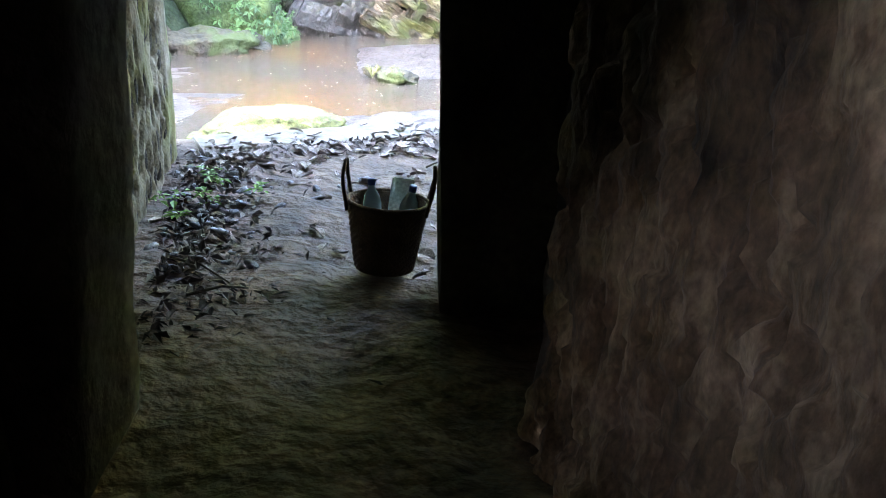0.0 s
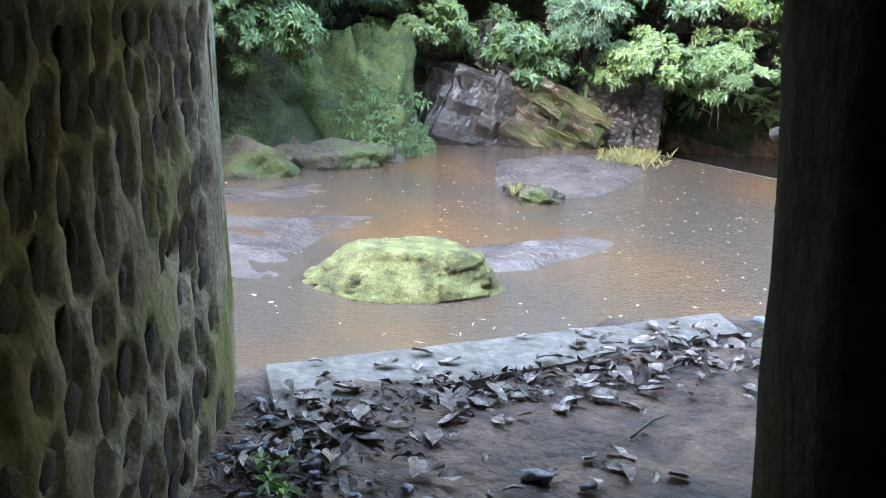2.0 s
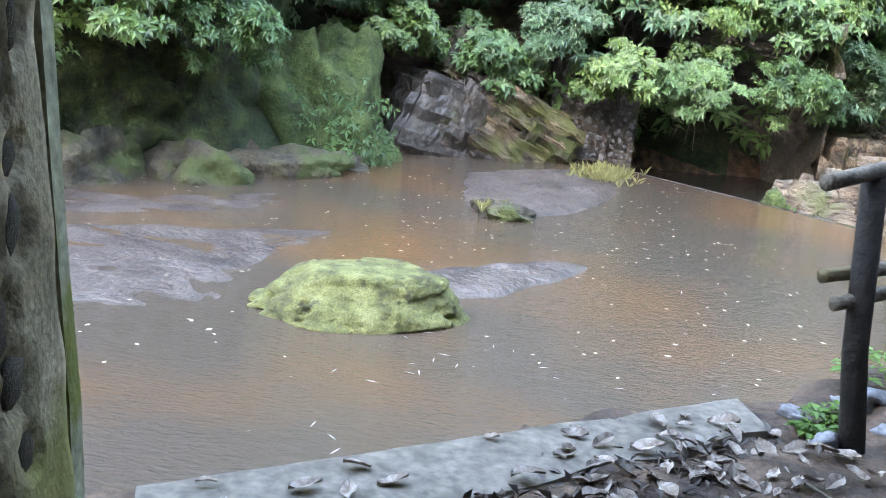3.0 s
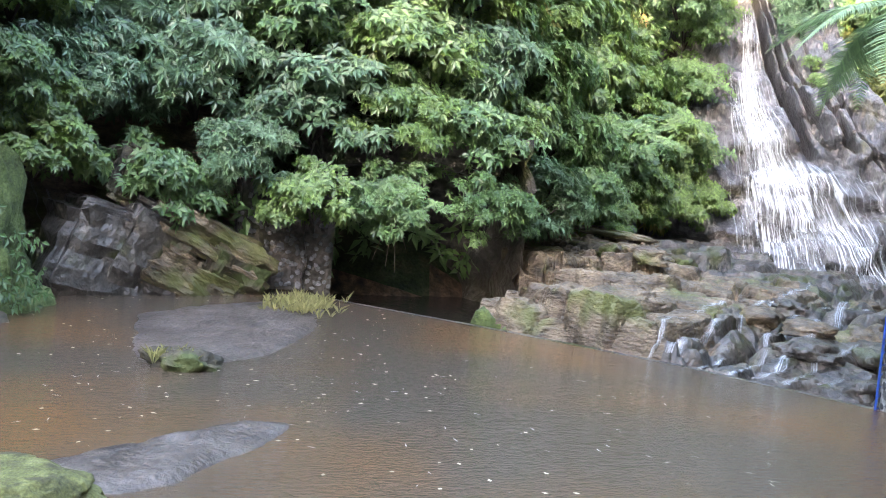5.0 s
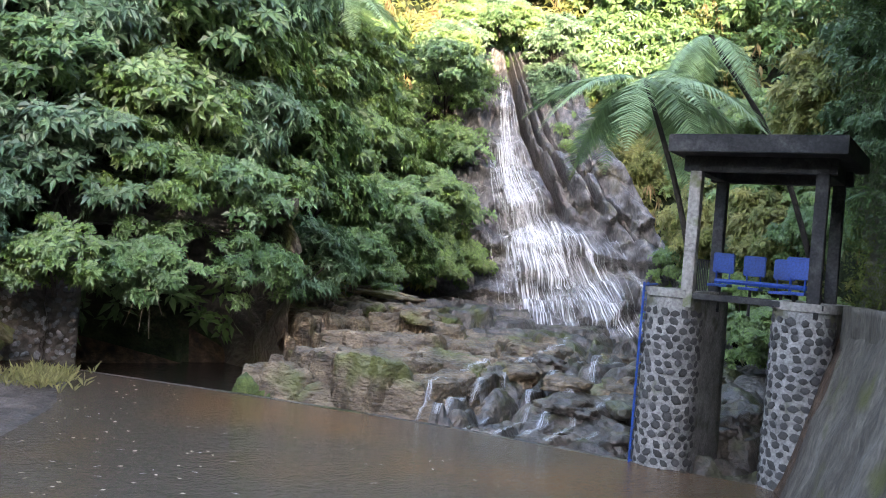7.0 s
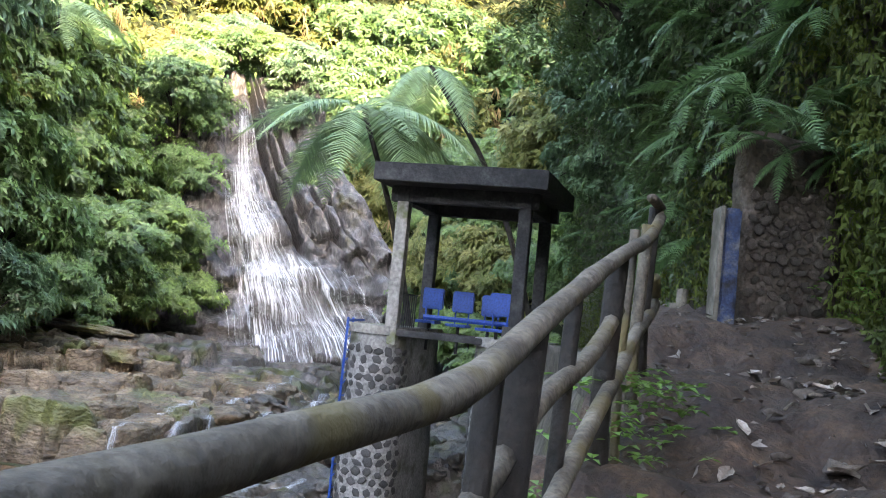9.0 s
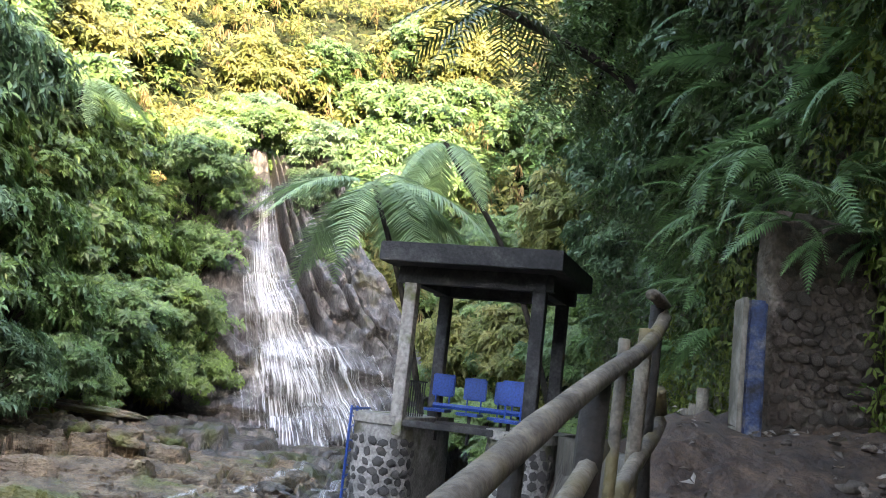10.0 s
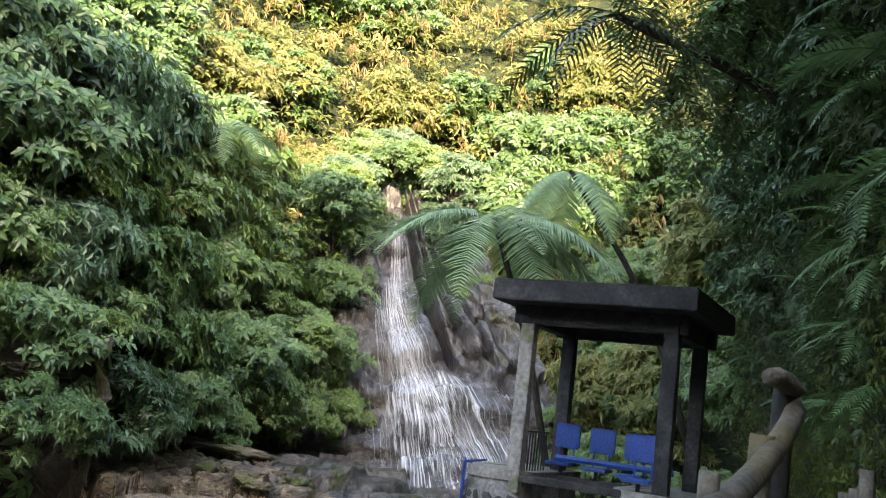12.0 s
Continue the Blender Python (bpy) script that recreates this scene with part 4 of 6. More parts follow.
def stream(u0, v0, v1, width, spread, seed):
    """One strand: it runs over the steps, and drops free where the rock falls back."""
    o = fall.location
    n = max(10, int((v1 - v0) * 130))
    line = []
    for k in range(n + 1):
        v = v0 + (v1 - v0) * k / n
        u = u0 + spread * (v - v0) + 0.03 * noise.noise(Vector((v * 5, seed, 0)))
        line.append((u, v, face_pt(u, v, True)))
    vs, fs = [], []
    reach = 0.0
    for k, (u, v, p) in enumerate(line):
        out = Vector((-0.45, -0.8, 0))
        d = (p - line[0][2]).dot(out)
        reach = max(reach - 0.06, d)
        p = p + out * (reach - d) * 0.8
        w = width * (0.55 + 0.7 * abs(noise.noise(Vector((v * 7, seed, 4))))) * min(1.0, 0.3 + k / 6, 0.3 + (n - k) / 6)
        ac = Vector((0.85, -0.5, 0))
        for q in range(3):
            vs.append(p - o + ac * (q - 1) * w * 0.5 + out * (0.03 if q == 1 else 0))
    for k in range(n):
        for q in range(2):
            a = k * 3 + q
            fs.append((a, a + 3, a + 4, a + 1))
    ob = link_mesh("water_strand", vs, fs, M_FOAM, fall)
    strip_uv(ob, 3, [seed * 3.7 + 13.0 * v for _, v, _ in line])
    return ob


def sheet(ul, ur, v0, v1, seed, cols=9):
    """A thin veil over the rock between two sides, each given from its top to its foot."""
    o = fall.location
    n = int((v1 - v0) * 150)
    vs, fs, ln = [], [], []
    reach = [0.0] * cols
    out = Vector((-0.45, -0.8, 0))
    for k in range(n + 1):
        f = k / n
        v = v0 + (v1 - v0) * f
        for q in range(cols):
            g = q / (cols - 1)
            u = (ul[0] + (ul[1] - ul[0]) * f) * (1 - g) + (ur[0] + (ur[1] - ur[0]) * f) * g + 0.03 * noise.noise(Vector((v * 5, g * 3, seed)))
            p = face_pt(u, v, True)
            d = p.dot(out)
            reach[q] = d if k == 0 else max(reach[q] - 0.08, d)
            p = p + out * (reach[q] - d) * 0.7 - out * 0.05
            vs.append(p - o)
        ln.append(seed * 5.3 + v * 13.0)
    for k in range(n):
        for q in range(cols - 1):
            a = k * cols + q
            fs.append((a, a + cols, a + cols + 1, a + 1))
    ob = link_mesh("water_veil", vs, fs, M_FOAM, fall)
    strip_uv(ob, cols, ln)
    return ob


sheet((0.3, 0.14), (0.52, 0.4), 0.14, 0.46, 1)
sheet((0.12, 0.12), (0.42, 0.62), 0.34, 0.74, 2, 13)
sheet((0.1, 0.02), (0.6, 0.52), 0.66, 1.0, 3, 17)
sheet((0.5, 0.45), (0.75, 0.98), 0.62, 1.0, 4, 17)
sheet((0.2, 0.3), (0.5, 0.7), 0.5, 0.85, 5, 15)
for k in range(7):
    stream(0.32 + 0.04 * k, 0.1, random.uniform(0.4, 0.55), random.uniform(0.06, 0.12), -0.15 + 0.03 * k, k)
for k in range(34):
    stream(random.uniform(0.1, 0.42), random.uniform(0.3, 0.5), random.uniform(0.6, 1), random.uniform(0.05, 0.14), random.uniform(0.0, 0.8), 20 + k)
for k in range(70):
    stream(random.uniform(0.0, 1.02), random.uniform(0.6, 0.88), random.uniform(0.88, 1.0), random.uniform(0.04, 0.13), random.uniform(-0.05, 0.1), 70 + k)


def trickle(pts, width, seed, n=14):
    c = spline(pts, n)
    o = c[-1].copy()
    vs, fs = [], []
    for k, p in enumerate(c):
        for q in (-1, 0, 1):
            vs.append(p - o + Vector((q * width * (0.6 + 0.6 * abs(noise.noise(Vector((k * 0.7, seed, 0))))), 0.04 * abs(q), 0)))
    for k in range(n - 1):
        for q in (0, 1):
            a = k * 3 + q
            fs.append((a, a + 3, a + 4, a + 1))
    ob = link_mesh("small_cascade", vs, fs, M_FOAM)
    strip_uv(ob, 3, [seed * 2.1 + 0.09 * k for k in range(n)])
    ob.location = o
    return tagged(ob, "thin white cascade running over rock", "cascade", "small cascades")


cn_v = [v.co.copy() for v in bpy.data.objects["cliff_north"].data.vertices]
cn_z = int((2.6 + 2.6) / 0.22) + 1
for k, col in enumerate((7, 8, 15, 16)):
    run = [cn_v[col * cn_z + j] + Vector((0.02, -0.06, 0)) for j in range(14 - 2 * (k % 2), 1, -1)]
    trickle(run, 0.07, k + 1, 26)
for k, (u, w, run, wd_) in enumerate([(5.2, 0.0, 1.6, 0.1), (5.6, 0.1, 2.4, 0.16), (6.2, 0.0, 1.6, 0.1), (6.8, 0.1, 2.2, 0.14), (7.3, 0.3, 2.6, 0.2), (7.8, 0.2, 2.0, 0.16), (8.4, 0.4, 2.5, 0.2),
                                     (5.0, 2.6, 2.2, 0.16), (5.7, 3.4, 2.4, 0.14), (6.4, 3.0, 2.6, 0.2), (7.2, 3.6, 2.6, 0.22), (8.0, 3.4, 2.4, 0.2), (5.2, 6.0, 3.0, 0.2), (6.0, 6.6, 3.0, 0.2), (6.9, 6.4, 3.0, 0.22), (4.8, 9.4, 3.0, 0.3), (5.8, 9.8, 3.0, 0.3), (6.6, 10.0, 3.0, 0.3)]):
    pts = []
    for q in range(16):
        w_ = w + run * (1 - q / 15)
        u_ = u + 0.12 * noise.noise(Vector((q * 0.3, k, 0)))
        edge = 0.5 * noise.noise(Vector((u_ * 0.8, 0, 7))) + 0.25 * noise.noise(Vector((u_ * 2.5, 0, 7)))
        p = e0 + eu * u_ + ew * (w_ + edge + 0.27)
        pts.append((p.x, p.y, max(WATER - 0.02, ledge_h(u_, w_) + 0.05)))
    trickle(pts, wd_ * (0.5 if u < 5 else 1.15), k + 5, 34)


# ---- sluice piers, pavilion ----
def stone_mesh(seed):
    bm = bmesh.new()
    bmesh.ops.create_icosphere(bm, subdivisions=1, radius=1.0)
    for v in bm.verts:
        v.co *= 1 + 0.42 * noise.noise(v.co * 1.5 + Vector((seed, 0, 0)))
    me = bpy.data.meshes.new("stone")
    bm.to_mesh(me)
    bm.free()
    me.polygons.foreach_set("use_smooth", [True] * len(me.polygons))
    return me


STONES = [stone_mesh(k) for k in range(6)]
for s_ in STONES:
    s_.materials.append(M_COBBLE)


def stone(parent, loc, normal, w, h, d, k, roll=0.0):
    """One cobble set in a face, as a piece of its wall."""
    ob = new("stone", STONES[k % len(STONES)])
    q = Vector(normal).to_track_quat("Y", "Z").to_matrix().to_4x4()
    ob.parent = parent
    ob.matrix_basis = Matrix.Translation(loc) @ q @ pose(0, 0, 0, 0, roll, 0) @ Matrix.Diagonal((w, d, h, 1))
    return ob


def pier(name, nose, tail, half, z0, z1, label, seed):
    """A pier with a rounded upstream nose; nose and tail are the ends of its axis in plan."""
    o = Vector((*nose, 0))
    d = (Vector((*tail, 0)) - o)
    ln = d.length
    d.normalize()
    n = Vector((d.y, -d.x, 0))
    outline = []
    for k in range(13):
        a = math.pi * (k / 12) + math.pi / 2
        outline.append((math.cos(a) * half + half, math.sin(a) * half))
    for k in range(1, 6):
        outline.append((half + (ln - half) * k / 5, -half))
    for k in range(6):
        outline.append((ln - (ln - half) * k / 5, half)) if k < 5 else None
    th = empty(name, (o.x, o.y, z0))
    nz = int((z1 - z0) / 0.12)
    vs, fs = [], []
    m_ = len(outline)
    for j in range(nz + 1):
        z = (z1 - z0) * j / nz
        k = 1.0 + 0.05 * (1 - j / nz)
        for a, b in outline:
            p = d * (half + (a - half) * k) + n * (b * k) + 0.012 * noise.noise_vector(Vector((a * 3, b * 3, z * 3 + seed)))
            vs.append((p.x, p.y, z + p.z))
    for j in range(nz):
        for i in range(m_):
            fs.append((j * m_ + i, j * m_ + (i + 1) % m_, (j + 1) * m_ + (i + 1) % m_, (j + 1) * m_ + i))
    fs.append(tuple(range(nz * m_, (nz + 1) * m_)))
    shaft = link_mesh("shaft", vs, fs, M_PIERMORTAR, th)
    bm = bmesh.new()
    c = d * (ln / 2)
    cap = []
    for zz in (z1 - z0, z1 - z0 + 0.14):
        cap.append([bm.verts.new(d * (half + (a - half) * 1.06) + n * (b * 1.06) + Vector((0, 0, zz))) for a, b in outline])
    bm.faces.new(cap[1])
    bm.faces.new(cap[0][::-1])
    for i in range(m_):
        bm.faces.new((cap[0][i], cap[0][(i + 1) % m_], cap[1][(i + 1) % m_], cap[1][i]))
    part("cap", bm, M_CONC, th)
    # cobbles round the nose and the flanks
    per = []
    for (a, b), (a2, b2) in zip(outline[:17], outline[1:18]):
        per.append(((a, b), (a2, b2), math.dist((a, b), (a2, b2))))
    total = sum(q[2] for q in per)
    rng = random.Random(seed)
    z, row = 0.75, 0
    cnt = 0
    while z < z1 - z0 - 0.12:
        s = (row % 2) * 0.075 + rng.uniform(0, 0.03)
        while s < total - 0.05:
            acc = s
            for (A, B, l_) in per:
                if acc <= l_:
                    break
                acc -= l_
            f = acc / l_
            a, b = A[0] + (B[0] - A[0]) * f, A[1] + (B[1] - A[1]) * f
            nn = Vector((B[1] - A[1], -(B[0] - A[0]), 0)).normalized()
            nn = d * nn.x + n * nn.y
            if nn.dot(d * (a - half) + n * b) < 0:
                nn = -nn
            k = 1.0 + 0.05 * (1 - z / (z1 - z0))
            loc = d * (half + (a - half) * k) + n * (b * k) + Vector((0, 0, z + rng.uniform(-0.025, 0.025)))
            stone(shaft, loc + nn * 0.003, nn, rng.uniform(0.07, 0.108), rng.uniform(0.054, 0.08), 0.02, cnt, rng.uniform(-35, 35))
            cnt += 1
            s += rng.uniform(0.16, 0.225)
        z += rng.uniform(0.14, 0.17)
        row += 1
    tagged(th, label, "pier")
    return th


AX = Vector((0.83, 0.557))            # along the pavilion's depth, away from the river bank
P1, P2 = Vector((9.95, 19.55)), Vector((11.2, 17.75))
pier("sluice_pier", P1, P1 + AX * 2.3, 0.5, -3.0, 0.93, "round-nosed pier of grey cobbles in mortar, standing in the river", 3)
pier("sluice_pier", P2, P2 + AX * 2.3, 0.5, -3.0, 0.9, "cobble pier of the sluice, joined to the bank wall", 8)
pav = empty("pavilion", (10.27, 19.39, 0.98))
tagged(pav, "open concrete shelter with a flat dark roof above the sluice", "pavilion")
FX = Vector((0.56, -0.83))


def pv(u, w, z):
    """Local point of the pavilion: u along its front from the first column, w back, z up."""
    p = FX * u + AX * w
    return Vector((p.x, p.y, z))


ang = math.degrees(math.atan2(FX.y, FX.x))
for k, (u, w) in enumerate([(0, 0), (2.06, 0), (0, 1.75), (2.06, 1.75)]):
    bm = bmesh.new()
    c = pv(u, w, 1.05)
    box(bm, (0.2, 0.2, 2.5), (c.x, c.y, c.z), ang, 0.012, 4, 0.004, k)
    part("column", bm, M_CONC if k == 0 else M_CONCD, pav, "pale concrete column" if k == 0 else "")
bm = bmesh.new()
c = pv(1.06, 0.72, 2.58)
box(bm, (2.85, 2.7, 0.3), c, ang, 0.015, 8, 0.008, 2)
part("roof", bm, M_CONCD, pav, "dark concrete roof slab")
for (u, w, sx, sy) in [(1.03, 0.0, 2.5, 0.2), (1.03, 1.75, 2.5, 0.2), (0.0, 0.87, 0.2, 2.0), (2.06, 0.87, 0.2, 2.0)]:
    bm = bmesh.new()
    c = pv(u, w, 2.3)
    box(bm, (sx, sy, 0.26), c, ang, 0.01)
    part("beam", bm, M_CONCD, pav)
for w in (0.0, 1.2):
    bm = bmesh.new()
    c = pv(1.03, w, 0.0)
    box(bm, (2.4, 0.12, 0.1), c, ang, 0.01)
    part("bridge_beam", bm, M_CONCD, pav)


def seat(u, w, z):
    s = empty("seat", Vector((10.27, 19.39, 0.98)) + pv(u, w, z), ang)
    bm = bmesh.new()
    box(bm, (0.4, 0.42, 0.05), (0, 0, 0), 0, 0.02)
    part("seat_pan", bm, M_BLUE, s)
    bm = bmesh.new()
    box(bm, (0.4, 0.04, 0.38), (0, 0.22, 0.42), 0, 0.03)
    part("backrest", bm, M_BLUE, s)
    for x in (-0.12, 0.12):
        part("bracket", tube([(x, 0.2, -0.02), (x, 0.22, 0.5)], 0.015, 6), M_BLUE, s)
    part("support", tube([(0, 0, -0.5), (0, 0, -0.02)], 0.03, 6), M_CONCD, s)
    return tagged(s, "blue painted metal seat under the pavilion roof", "seat", "pavilion seats")


for u, w, z in [(0.2, 1.3, 0.22), (0.76, 1.3, 0.2), (1.3, 1.3, 0.18), (1.76, -0.02, 0.2)]:
    seat(u, w, z)
# bench rail behind the seats
part("seat_rail", tube([pv(0.1, 1.35, 0.3), pv(1.9, 1.35, 0.3)], 0.05, 6), M_BLUE, pav)
gr = empty("metal_railing", Vector((10.27, 19.39, 0.98)) + pv(0.05, 0.1, 0.05), 0)
for k in range(8):
    p = pv(0.0 + 0.0 * k, 0.1 + 0.11 * k, 0)
    part("bar", tube([p, p + Vector((0, 0, 0.6))], 0.012, 6), M_CONCD, gr)
for z in (0.02, 0.6):
    part("rail", tube([pv(0, 0.05, z), pv(0, 0.95, z)], 0.014, 6), M_CONCD, gr)
tagged(gr, "short dark metal railing on the pier", "railing")
lad = empty("metal_ladder", (P1.x - 0.18, P1.y + 0.42, -2.2))
for s in (0, 0.22):
    part("rail", tube([AX.to_3d() * s, AX.to_3d() * s + Vector((0.03, 0.03, 3.35))], 0.022, 6), M_BLUE, lad)
for k in range(17):
    z = 0.15 + k * 0.19
    part("rung", tube([Vector((0.02, 0.02, z)), AX.to_3d() * 0.22 + Vector((0.02, 0.02, z + 0.06 * (k % 2)))], 0.014, 5), M_BLUE, lad)
part("arm", tube([Vector((0, 0, 3.3)), AX.to_3d() * 0.75 + Vector((0, 0, 3.32))], 0.02, 6), M_BLUE, lad)
tagged(lad, "blue metal ladder fixed to the sluice pier", "ladder")

# ---- bank wall from the piers to the path ----
wallbox("abutment_wall", (11.75, 17.4), (7.55, 11.75), 0.35, -3.0, 1.05, M_BANKCONC, "mossy concrete retaining wall of the river bank", 0.03, side=-1)
vs, fs = [], []
for i in range(61):
    f = 0.1 + 0.9 * i / 60
    b0 = Vector((11.75, 17.4, 0)).lerp(Vector((7.55, 11.75, 0)), f)
    for j in range(25):
        g_ = j / 24
        p = b0 + Vector((-0.803, 0.597, 0)) * (0.03 + 1.0 * g_)
        p.z = 0.62 - 3.3 * g_ - 0.12 * noise.noise(Vector((f * 9, 1, 2)))
        vs.append(p + 0.05 * noise.turbulence_vector(p * 1.7, 4, False))
for i in range(60):
    for j in range(24):
        a = i * 25 + j
        fs.append((a, a + 1, a + 26, a + 25))
tagged(link_mesh("bank_revetment", vs, fs, M_BANKCONC), "sloping weathered concrete facing down to the water", "revetment", kind="structure")
bm = bmesh.new()
g = [bm.verts.new(p) for p in [(10.9, 16.9, -2.6), (9.3, 14.7, -2.6), (8.9, 14.2, -0.9), (10.6, 16.3, -0.75), (11.1, 16.8, -2.6), (9.6, 14.5, -2.6), (9.2, 14.0, -0.9), (10.9, 16.2, -0.75)]]
for f in ((0, 1, 2, 3), (4, 7, 6, 5), (0, 3, 7, 4), (1, 5, 6, 2), (3, 2, 6, 7)):
    bm.faces.new([g[i] for i in f])
bmesh.ops.recalc_face_normals(bm, faces=bm.faces)
tagged(part("concrete_buttress", bm, M_CONC), "sloping broken concrete block at the bank wall's foot", "buttress", kind="structure")

# ---- gate post and stone wall at the path's head ----
bm = bmesh.new()
box(bm, (0.11, 0.2, 0.95), (6.6, 10.76, 1.8), -42, 0.015, 4, 0.008)
ob = part("gate_post", bm, mat("stained_blue_plaster", ((0.02, 0.017, 0.015), (0.028, 0.045, 0.1), (0.15, 0.14, 0.13)), 7.0, 0.9, 0.4, 14))
tagged(ob, "old concrete gate post with worn blue paint", "post")
bm = bmesh.new()
box(bm, (0.03, 0.23, 0.97), (6.545, 10.81, 1.8), -42, 0.008, 3, 0.006)
part("edge_strip", bm, M_KERB, ob, "pale concrete edge")
M_STONEWALL = mat("old_masonry", ((0.03, 0.021, 0.014), (0.08, 0.057, 0.042), (0.16, 0.133, 0.108)), 4.0, 0.9, 0.9, 12)
wallbox("wall_stone", (6.76, 10.73), (7.42, 10.4), 0.22, 0.8, 2.85, M_STONEWALL, "old brown stone masonry wall under ferns", 0.03, side=-1)


# ---- shrubs ----
def make_bush(seed, radius, lobes, per, length, width, material, label):
    v, f, tips = bush_mesh(seed, radius, lobes, per, length, width)
    th = empty("bush")
    link_mesh("crown", v, f, material, th, smooth=False)
    bm = bmesh.new()
    for t in tips[:4]:
        b2 = tube([(0, 0.3, -0.6 * radius), Vector(t) * 0.5, Vector(t)], [0.05, 0.03, 0.012], 5)
        me = bpy.data.meshes.new("tmp")
        b2.to_mesh(me)
        b2.free()
        bm.from_mesh(me)
        bpy.data.meshes.remove(me)
    part("branch", bm, M_BARK, th)
    tagged(th, label, "bush", "shrubs on the slopes")
    return th


PROTO = [make_bush(1, 1.7, 30, 30, 0.19, 0.10, M_LEAF, "dense broad-leaved green shrub overhanging the rock"),
         make_bush(2, 1.7, 32, 30, 0.2, 0.088, M_LEAFB, "dense bluish-green shrub with long leaves on the slope"),
         make_bush(3, 1.5, 26, 30, 0.175, 0.095, M_LEAFL, "leafy light-green shrub hanging over the cliff"),
         make_bush(4, 3.0, 36, 34, 0.34, 0.13, M_LEAFY, "thicket on the upper slope, sunlight put in its yellow-green leaves"),
         make_bush(5, 2.8, 36, 34, 0.32, 0.14, M_LEAFY, "shrub on the upper slope, sunlight put in its yellowish leaves"),
         make_bush(6, 3.0, 40, 34, 0.32, 0.15, M_LEAF, "large dense green tree crown on the upper slope"),
         make_bush(7, 1.3, 18, 26, 0.15, 0.08, M_LEAFB, "small dark shrub clinging to the cliff")]
random.seed(21)
used = set()


def plant(k, x, y, z, yaw, s):
    m = pose(x, y, z, random.uniform(-12, 12), random.uniform(-12, 12), yaw) @ Matrix.Diagonal((1, 1, 1, 1))
    if k not in used:
        used.add(k)
        ob = PROTO[k]
        ob.matrix_basis = m
    else:
        ob = copy_thing(PROTO[k], m)
    ob.scale = (s, s, s)
    return ob


# rows of shrubs on the far slope: along the basin's rim, in tiers
rim = spline([(-16, 16.2, 0), (-9.5, 19.8, 0), (-7.2, 23.2, 0), (-6.6, 26.6, 0), (-4.6, 28.8, 0), (-1.2, 30.4, 0), (1.5, 30.2, 0), (4.6, 30.6, 0), (7.0, 32.5, 0), (10.0, 36.0, 0), (13.5, 39.2, 0), (16.3, 42.0, 0)], 200)
for tier, (back, z0, step, sc) in enumerate([(-0.3, 0.8, 2.2, 0.8), (0.8, 2.7, 2.1, 1.0), (1.9, 4.9, 2.3, 1.15), (3.2, 7.2, 2.6, 1.3), (4.8, 9.8, 3.0, 1.5)]):
    acc = 0.0
    for i in range(1, len(rim)):
        acc += (rim[i] - rim[i - 1]).length
        if acc >= step:
            acc = random.uniform(-0.5, 0.3)
            d = (rim[i] - rim[i - 1]).normalized()
            n = Vector((-d.y, d.x, 0))
            p = rim[i] + n * (back + random.uniform(-0.4, 0.4))
            k = random.choice((0, 2, 2) if p.x > 8 else (0, 1, 1, 2))
            if tier < 2 and math.dist((p.x, p.y), (-6.2, 25.0)) < 2.4:
                continue
            plant(k, p.x, p.y, z0 + random.uniform(-0.5, 0.5), math.degrees(math.atan2(d.y, d.x)) + random.uniform(-40, 40), sc * random.uniform(0.85, 1.2))
# the wooded slope above and behind the fall, lit by the low sun
for i in range(72):
    x = random.uniform(-2, 36)
    ry = np.interp(x, (-14, -9, -6, -1, 4, 10, 14, 18, 22, 25, 40), (17, 20, 26, 31, 33, 37, 40.5, 44, 43, 38, 30))
    y = ry + (random.uniform(2.5, 17) if 9 < x < 23 else random.uniform(5.5, 17))
    z = float(ground_z(x, y))
    d_ = float(dist_poly(np.array(x), np.array(y), BASIN, True))
    k = random.choice((3, 5, 5)) if z < 12 else random.choice((3, 4, 5, 5))
    plant(k, x, y, z + 0.9, random.uniform(-40, 10), random.uniform(0.75, 1.1))
# banks on both sides of the fall
for i in range(20):
    a = i / 19
    x, y = 23.6 - 4.4 * a + random.uniform(0, 1.2), 38.5 - 13 * a
    for z in ((0.0, 4.8) if i % 2 else (2.4, 7.4)):
        plant(random.choice((2, 2, 0, 4)) if z > 1 else 2, x + 0.25 * z, y - 0.1 * z, z + random.uniform(-0.8, 0.8), random.uniform(-80, -30), random.uniform(0.45, 0.6) if z > 9 else random.uniform(0.6, 0.95))
for x, y, z, s_ in [(16.2, 40.5, 1.2, 0.9), (15.6, 41.3, 3.2, 1.0), (16.6, 43.0, 6.0, 1.0), (17.4, 44.6, 9.6, 0.9), (20.6, 44.6, 11.6, 1.0), (21.4, 43.2, 9.4, 0.9), (22.2, 42.0, 7.0, 0.9), (19.4, 45.4, 12.6, 0.9), (16.4, 43.4, 8.4, 0.9), (17.0, 44.4, 10.6, 0.9), (17.8, 45.2, 12.2, 0.9), (14.2, 39.4, 1.0, 1.0), (14.4, 39.8, 3.4, 1.1), (12.6, 38.2, 1.4, 1.0), (11.5, 37.4, 2.6, 1.1), (21.3, 43.0, 11.4, 0.9), (20.4, 43.4, 12.0, 0.7), (18.7, 43.6, 12.0, 0.62), (19.5, 43.5, 12.3, 0.62), (15.4, 42.6, 9.4, 1.0), (16.6, 43.4, 10.6, 0.7)]:
    plant(random.choice((0, 1, 2)), x, y, z, random.uniform(-50, 0), s_)
